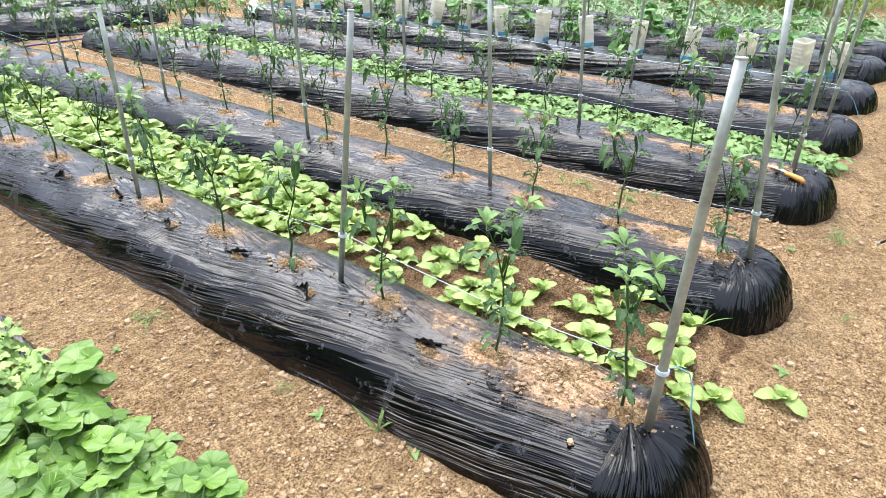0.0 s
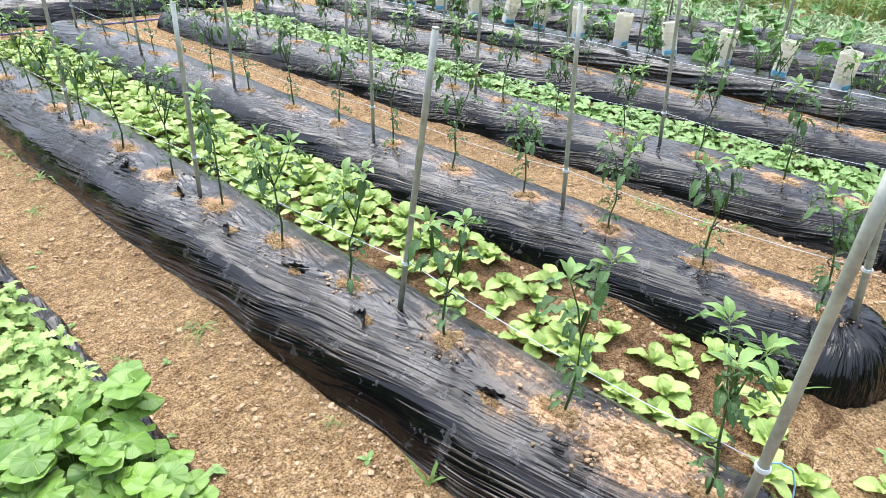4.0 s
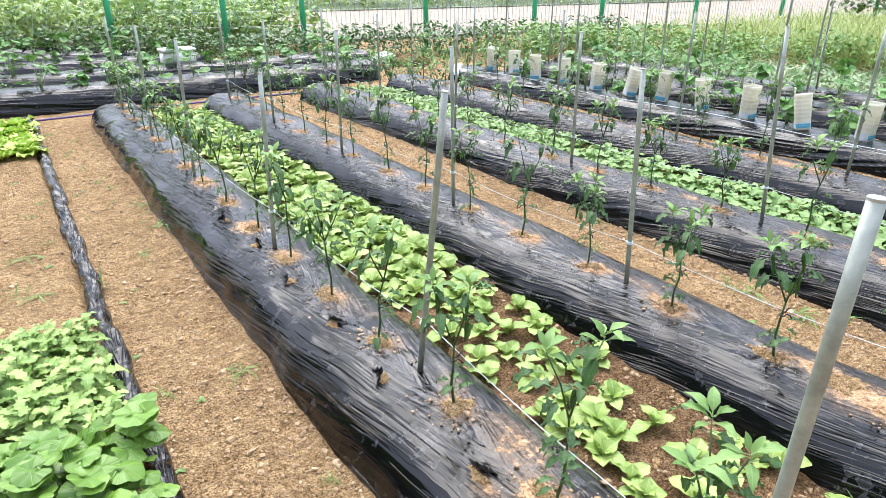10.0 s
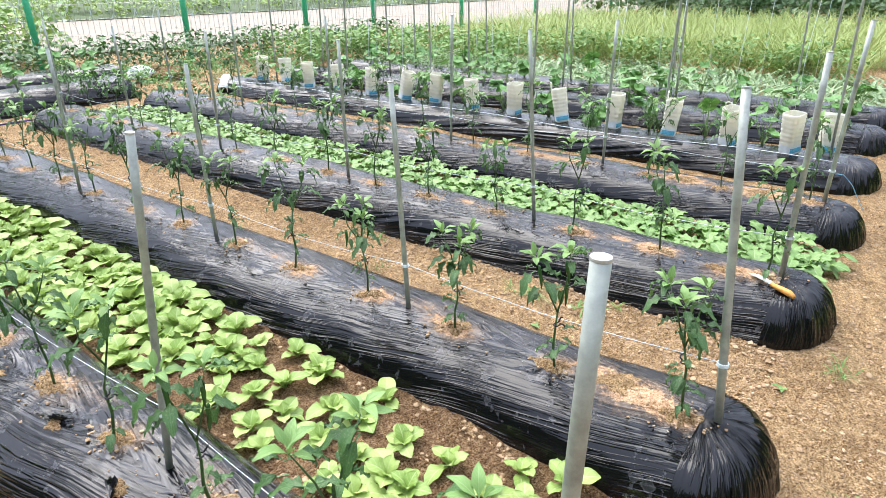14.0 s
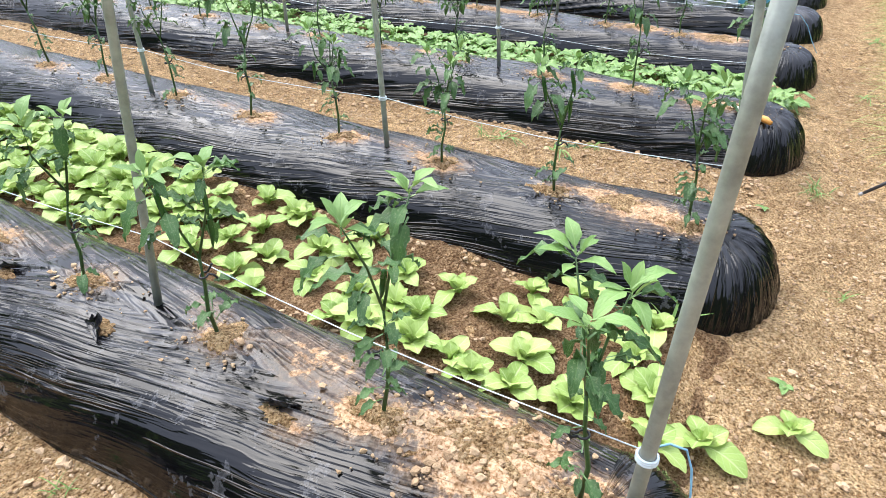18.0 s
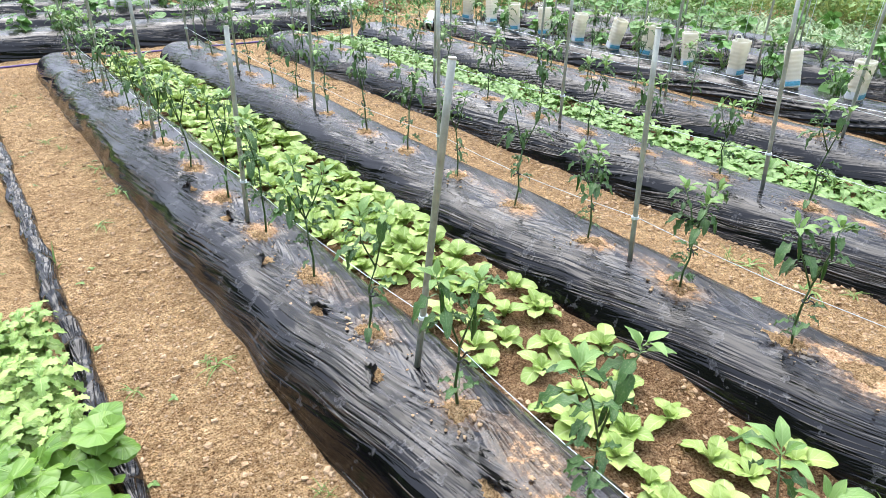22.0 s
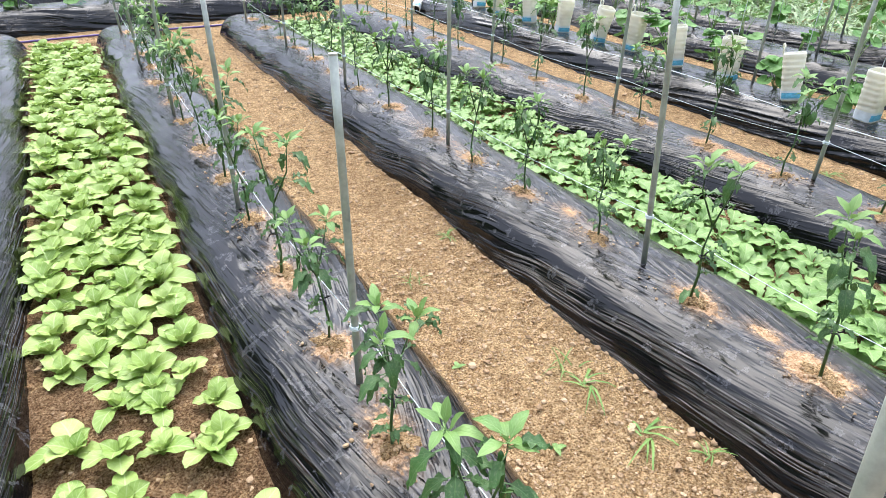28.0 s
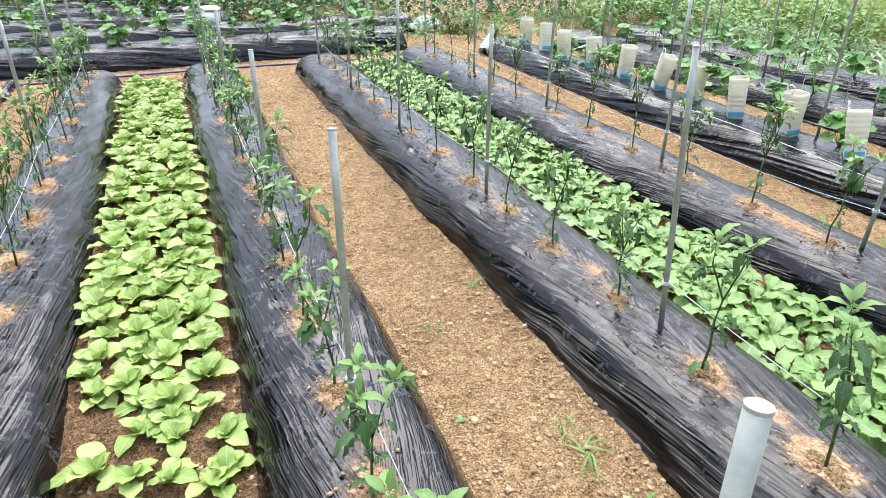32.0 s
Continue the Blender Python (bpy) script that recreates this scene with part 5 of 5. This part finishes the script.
scatter("verge_weeds", "tall green weeds along the road verge", "weeds", VERGE, BROAD,
        [(rng_b.uniform(-14, 3), rng_b.uniform(16.2, 21)) for _ in range(150)] + along_fence(-0.6, 0.5, -6, 1.5, rng_b)
        + [(x, 30.5 - 0.198 * x + rng_b.uniform(-1.2, 4.5)) for x in np.linspace(-20, 45, 330)], (1.2, 2.8), 53)
def fence_y(x):
    for (xa, ya), (xb, yb) in zip(FENCE, FENCE[1:]):
        if xa <= x <= xb:
            return ya + (yb - ya) * (x - xa) / (xb - xa)
    return FENCE[0][1]


TALL_WEEDS = [(x, fence_y(x) + 0.5 + 4.0 * rng_b.random()) for x in (rng_b.uniform(-11, 5.2) for _ in range(640))]
scatter("tall_weeds", "dense bright yellow-green weeds growing behind the fence", "weeds", VERGE, BROAD, TALL_WEEDS[:380], (0.9, 1.7), 60)
scatter("shrubs", "dense green shrubs growing behind the fence", "shrubs", WEED, BROAD, TALL_WEEDS[380:], (1.1, 2.0), 61)
STRAP = [tuft_data(9, 0.6, 0.042, 2.4, s, 0.05) for s in range(4)]
scatter("garlic_leaves", "drooping grey-green garlic leaves in rows", "garlic plants", GARLIC, STRAP,
        [(8.55 + 0.27 * c + rng_b.uniform(-0.05, 0.05), 0.1 + 0.2 * r + rng_b.uniform(-0.06, 0.06)) for c in range(9) for r in range(44)], (0.8, 1.2), 54)
TALL = [tuft_data(12, 0.85, 0.022, 0.5, s, 0.12) for s in range(4)]
scatter("tall_onions", "tall upright yellow-green onion leaves", "onion plants", ONION, TALL,
        [(rng_b.uniform(11.2, 19), rng_b.uniform(0.4, 9.5)) for _ in range(1100)], (0.8, 1.3), 55)
scatter("far_hedge", "dark green hedge at the far end of the plot", "hedge", PEPPER, BROAD,
        [(rng_b.uniform(19.5, 34), rng_b.uniform(0.2, 9.5)) for _ in range(420)], (1.6, 2.6), 59)
scatter("herb_bushes", "dense green leafy vegetable bushes behind the garlic", "vegetable bushes", WEED, BROAD,
        [(rng_b.uniform(8.6, 11.6), rng_b.uniform(5.5, 10.3)) for _ in range(120)] + [(rng_b.uniform(7.3, 9.5), rng_b.uniform(8.6, 10.6)) for _ in range(50)]
        + [(rng_b.uniform(10.6, 11.6), rng_b.uniform(0.4, 6)) for _ in range(60)], (0.6, 1.1), 56)
MEADOW = [tuft_data(14, 0.42, 0.007, 1.1, s, 0.06) for s in range(5)]
scatter("path_grass", "tall fine pale green grass beside the path", "grass", DRYGRASS, MEADOW,
        [(2.7 + 14 * rng_b.random() ** 1.3, -0.84 - 3.0 * rng_b.random() ** 1.6) for _ in range(1700)], (0.7, 1.4), 57)


def unseen_dark_belt():
    """Unseen dark green ring, added all round the fields to darken the film's reflections."""
    v = []
    n, rows_n = 240, 14
    for r in range(rows_n):
        for k in range(n):
            a = 2 * math.pi * k / n
            top = 7 + 36 * max(0.0, min(1.0, 0.75 - 0.9 * math.sin(a) - 0.9 * math.cos(a))) + 5 * hash_noise(math.cos(a) * 6, math.sin(a) * 6, 1) + 3 * hash_noise(math.cos(a) * 25, math.sin(a) * 25, 4)
            q = r / (rows_n - 1)
            rad = 70 + 6 * q + 3.5 * hash_noise(math.cos(a) * 30, math.sin(a) * 30, q * 9)
            v.append((rad * math.cos(a), rad * math.sin(a), -0.5 + top * q))
    me = mesh_of("unseen_dark_belt", v, grid_faces(rows_n, n, 0, True), plain_material("dark_belt_green", (0.05, 0.085, 0.03), 0.9, vary=0.6, scale=0.6, bumpy=0.8))
    tagged(piece("backdrop", me), "unseen dark green ring added to darken film reflections", "backdrop", kind="structure")


unseen_dark_belt()


# ---- small things ----
def blades(n, length, width, droop, rise, seed, r):
    rng = random.Random(seed)
    return [(pose(rng.uniform(-r, r), rng.uniform(-r, r), 0, rng.uniform(0, 20), 0, rng.uniform(0, 360)), length * rng.uniform(0.6, 1.1), width, droop * rng.uniform(0.6, 1.4), rng.uniform(*rise)) for _ in range(n)]


WEED_KINDS = [(blades(9, 0.09, 0.006, 0.9, (0.9, 1.4), 3, 0.03), blade, WEED, "small green grass weed sprouting in the soil"),
              (blades(9, 0.17, 0.011, 1.0, (0.25, 0.9), 4, 0.02), blade, WEED, "spreading green crabgrass weed in the furrow"),
              (blades(6, 0.035, 0.02, 0.5, (0.4, 0.6), 5, 0.004), pointed, RADISH, "tiny broad-leaved weed seedling in the soil"),
              (blades(4, 0.2, 0.016, 0.35, (1.0, 1.4), 8, 0.012), blade, WEED, "upright grass shoot beside the black film")]
WEED_MESH = [[(m, mesh_of("leaf", *d[:2], mat, d[2])) for m, L, W, D, R in bl for d in [leaf_data(L, W, shape, 0.3, D, R, 0, 6, 3)]] for bl, shape, mat, lab in WEED_KINDS]


def weed(x, y, kind, s, rng):
    thing = tagged(new("weed"), WEED_KINDS[kind][3], "weed", "weeds in the furrows")
    thing.matrix_basis = pose(x, y, ground_height(x, y) + 0.002, 0, 0, rng.uniform(0, 360)) @ Matrix.Scale(s, 4)
    for m, me in WEED_MESH[kind]:
        piece("leaf", me, thing, m)


rng_w = random.Random(61)
for x, y, k, s in ((2.10, 0.90, 1, 1.1), (2.08, 1.18, 1, 1.0), (2.21, 0.73, 1, 0.6), (1.85, 2.08, 0, 1), (-0.36, 4.63, 1, 1.0), (-0.36, 4.06, 1, 1.2), (-0.45, 2.0, 1, 0.7),
                   (-1.19, 3.31, 0, 1.2), (-1.37, 4.0, 1, 0.8), (-0.345, 0.80, 3, 1.0), (-0.40, 1.19, 0, 0.7), (-0.79, 1.32, 2, 1.3), (-0.83, 3.23, 3, 0.8), (-0.33, 0.64, 2, 1.4),
                   (-0.48, 2.06, 1, 0.5), (2.26, -0.3, 0, 1.4), (2.09, 1.30, 0, 1.3), (-0.42, 1.0, 2, 1), (1.43, -0.4, 0, 0.8), (0.84, -0.27, 2, 1.2), (0.92, 0.08, 3, 0.8), (2.18, -0.28, 0, 1),
                   (1.97, -0.1, 2, 1), (2.2, 2.4, 1, 0.7), (1.75, 3.4, 0, 1.2), (1.8, 1.0, 2, 1), (-0.5, 5.2, 0, 1), (-1.5, 5.0, 1, 0.8), (-1.1, 4.6, 0, 1), (-1.8, 3.6, 1, 0.8), (4.7, 1.9, 1, 1.1),
                   (4.6, 2.2, 1, 1.2), (4.5, 3.5, 0, 1.2), (0.3, 1.0, 0, 0.8), (1.72, 1.5, 2, 0.9), (3.9, -0.5, 1, 0.9), (5.5, -0.6, 1, 1.1), (8.5, -0.7, 1, 1.6)):
    weed(x, y, k, s, rng_w)
for _ in range(34):
    weed(rng_w.uniform(-2.6, -0.98), rng_w.uniform(2.75, 6.2), rng_w.choice((0, 0, 1, 2)), rng_w.uniform(0.5, 1.0), rng_w)
for _ in range(26):
    weed(rng_w.uniform(-0.82, -0.36), rng_w.uniform(1.4, 7.6), rng_w.choice((0, 2, 2, 1)), rng_w.uniform(0.4, 0.8), rng_w)


def torn_hole(x, y, seed):
    """A planting hole with no plant: bare soil under a torn flap of film that has curled up."""
    rng = random.Random(seed)
    thing = tagged(new("torn_film_flap"), "torn curled flap of black film beside bare soil", "plastic film", "torn holes in the film")
    turn = rng.uniform(-0.5, 0.5) + (math.pi if seed % 2 else 0)
    ca, sa = math.cos(turn), math.sin(turn)
    long, deep = rng.uniform(0.085, 0.115), rng.uniform(0.045, 0.07)
    v, u = [], []
    for i in range(13):
        q = i / 12 - 0.5
        reach = deep * max(0.05, 1 - abs(2 * q) ** 1.4) * (1 + 0.25 * math.sin(i * 2.1 + seed))
        for c in range(7):
            t = c / 6
            ang = 1.15 * t
            away, up = 0.032 - reach * t * math.cos(ang), reach * t * math.sin(ang) * 0.75 + 0.004 * math.sin(i * 1.9 + c + seed) * t
            px, py = x + away * ca - q * long * sa, y + away * sa + q * long * ca
            v.append((px, py, bed_height("A", px, py) + 0.004 + up))
            u.append((q * long + seed, 0.05 + t * deep))
    piece("flap", mesh_of("flap", v, grid_faces(13, 7), FILM_CLEAN, u), thing)
    piece("soil_plug", mound_mesh("A", x, y, 0.026, 0.045, seed, 0.004), thing, None, "bare brown soil in the hole")


for k, (x, y) in enumerate(((-0.09, 0.78), (-0.09, 1.38), (-0.07, 1.86), (-0.07, 2.36), (-0.06, 2.89), (-0.08, 3.4))):
    torn_hole(x, y, k)


def tripod():
    thing = tagged(new("tripod"), "small black tripod standing on the path edge", "tripod")
    thing.matrix_basis = pose(2.32, -0.60, 0.0, 0, 0, 30)
    dark = plain_material("black_tripod_plastic", (0.03, 0.03, 0.032), 0.4)
    piece("column", mesh_of("column", *tube_data([(0, 0, 0.05), (0, 0, 0.3), (0, 0, 0.52)], [0.011, 0.010, 0.009], 10)[:2], plain_material("bronze_tube", (0.16, 0.12, 0.09), 0.4, 0.6)), thing)
    piece("hub", mesh_of("hub", *tube_data([(0, 0, 0.10), (0, 0, 0.105), (0, 0, 0.135), (0, 0, 0.14)], [0.014, 0.02, 0.02, 0.014], 12)[:2], dark), thing)
    for k in range(3):
        a = radians(120 * k + 60)
        d = Vector((math.cos(a), math.sin(a), 0))
        leg = piece("leg", mesh_of("leg", *tube_data([d * 0.018 + Vector((0, 0, 0.125)), d * 0.07 + Vector((0, 0, 0.07)), d * 0.13 + Vector((0, 0, 0.008))], [0.009, 0.0085, 0.007], 8)[:2], dark), thing)
        piece("rubber_foot", mesh_of("rubber_foot", *tube_data([d * 0.128 + Vector((0, 0, 0.012)), d * 0.14 + Vector((0, 0, 0.0))], 0.009, 8)[:2], plain_material("grey_rubber", (0.35, 0.34, 0.32), 0.8)), leg)


tripod()


def trowel():
    thing = tagged(new("hand_scoop"), "orange-handled hand tool lying on the black film", "hand tool")
    thing.matrix_basis = pose(2.47, 0.06, 0.222, 3, 0, -28)
    handle = plain_material("orange_plastic", (0.78, 0.36, 0.08), 0.4, vary=0.12)
    piece("handle", mesh_of("handle", *tube_data([(0, -0.10, 0), (0.004, -0.07, 0.004), (0.0, -0.02, 0.006), (0, 0.03, 0.004)], [0.010, 0.017, 0.014, 0.010], 10)[:2], handle), thing)
    blade_v, blade_f, blade_u = leaf_data(0.13, 0.05, lambda s: 0.75 if s < 0.6 else 0.75 * (1 - ((s - 0.6) / 0.42) ** 2), 0.35, 0.1, 0.05, 0, 6, 5)
    piece("blade", mesh_of("blade", blade_v, blade_f, GALV, blade_u), thing, pose(0, 0.028, 0.004), "scratched steel blade")


trowel()
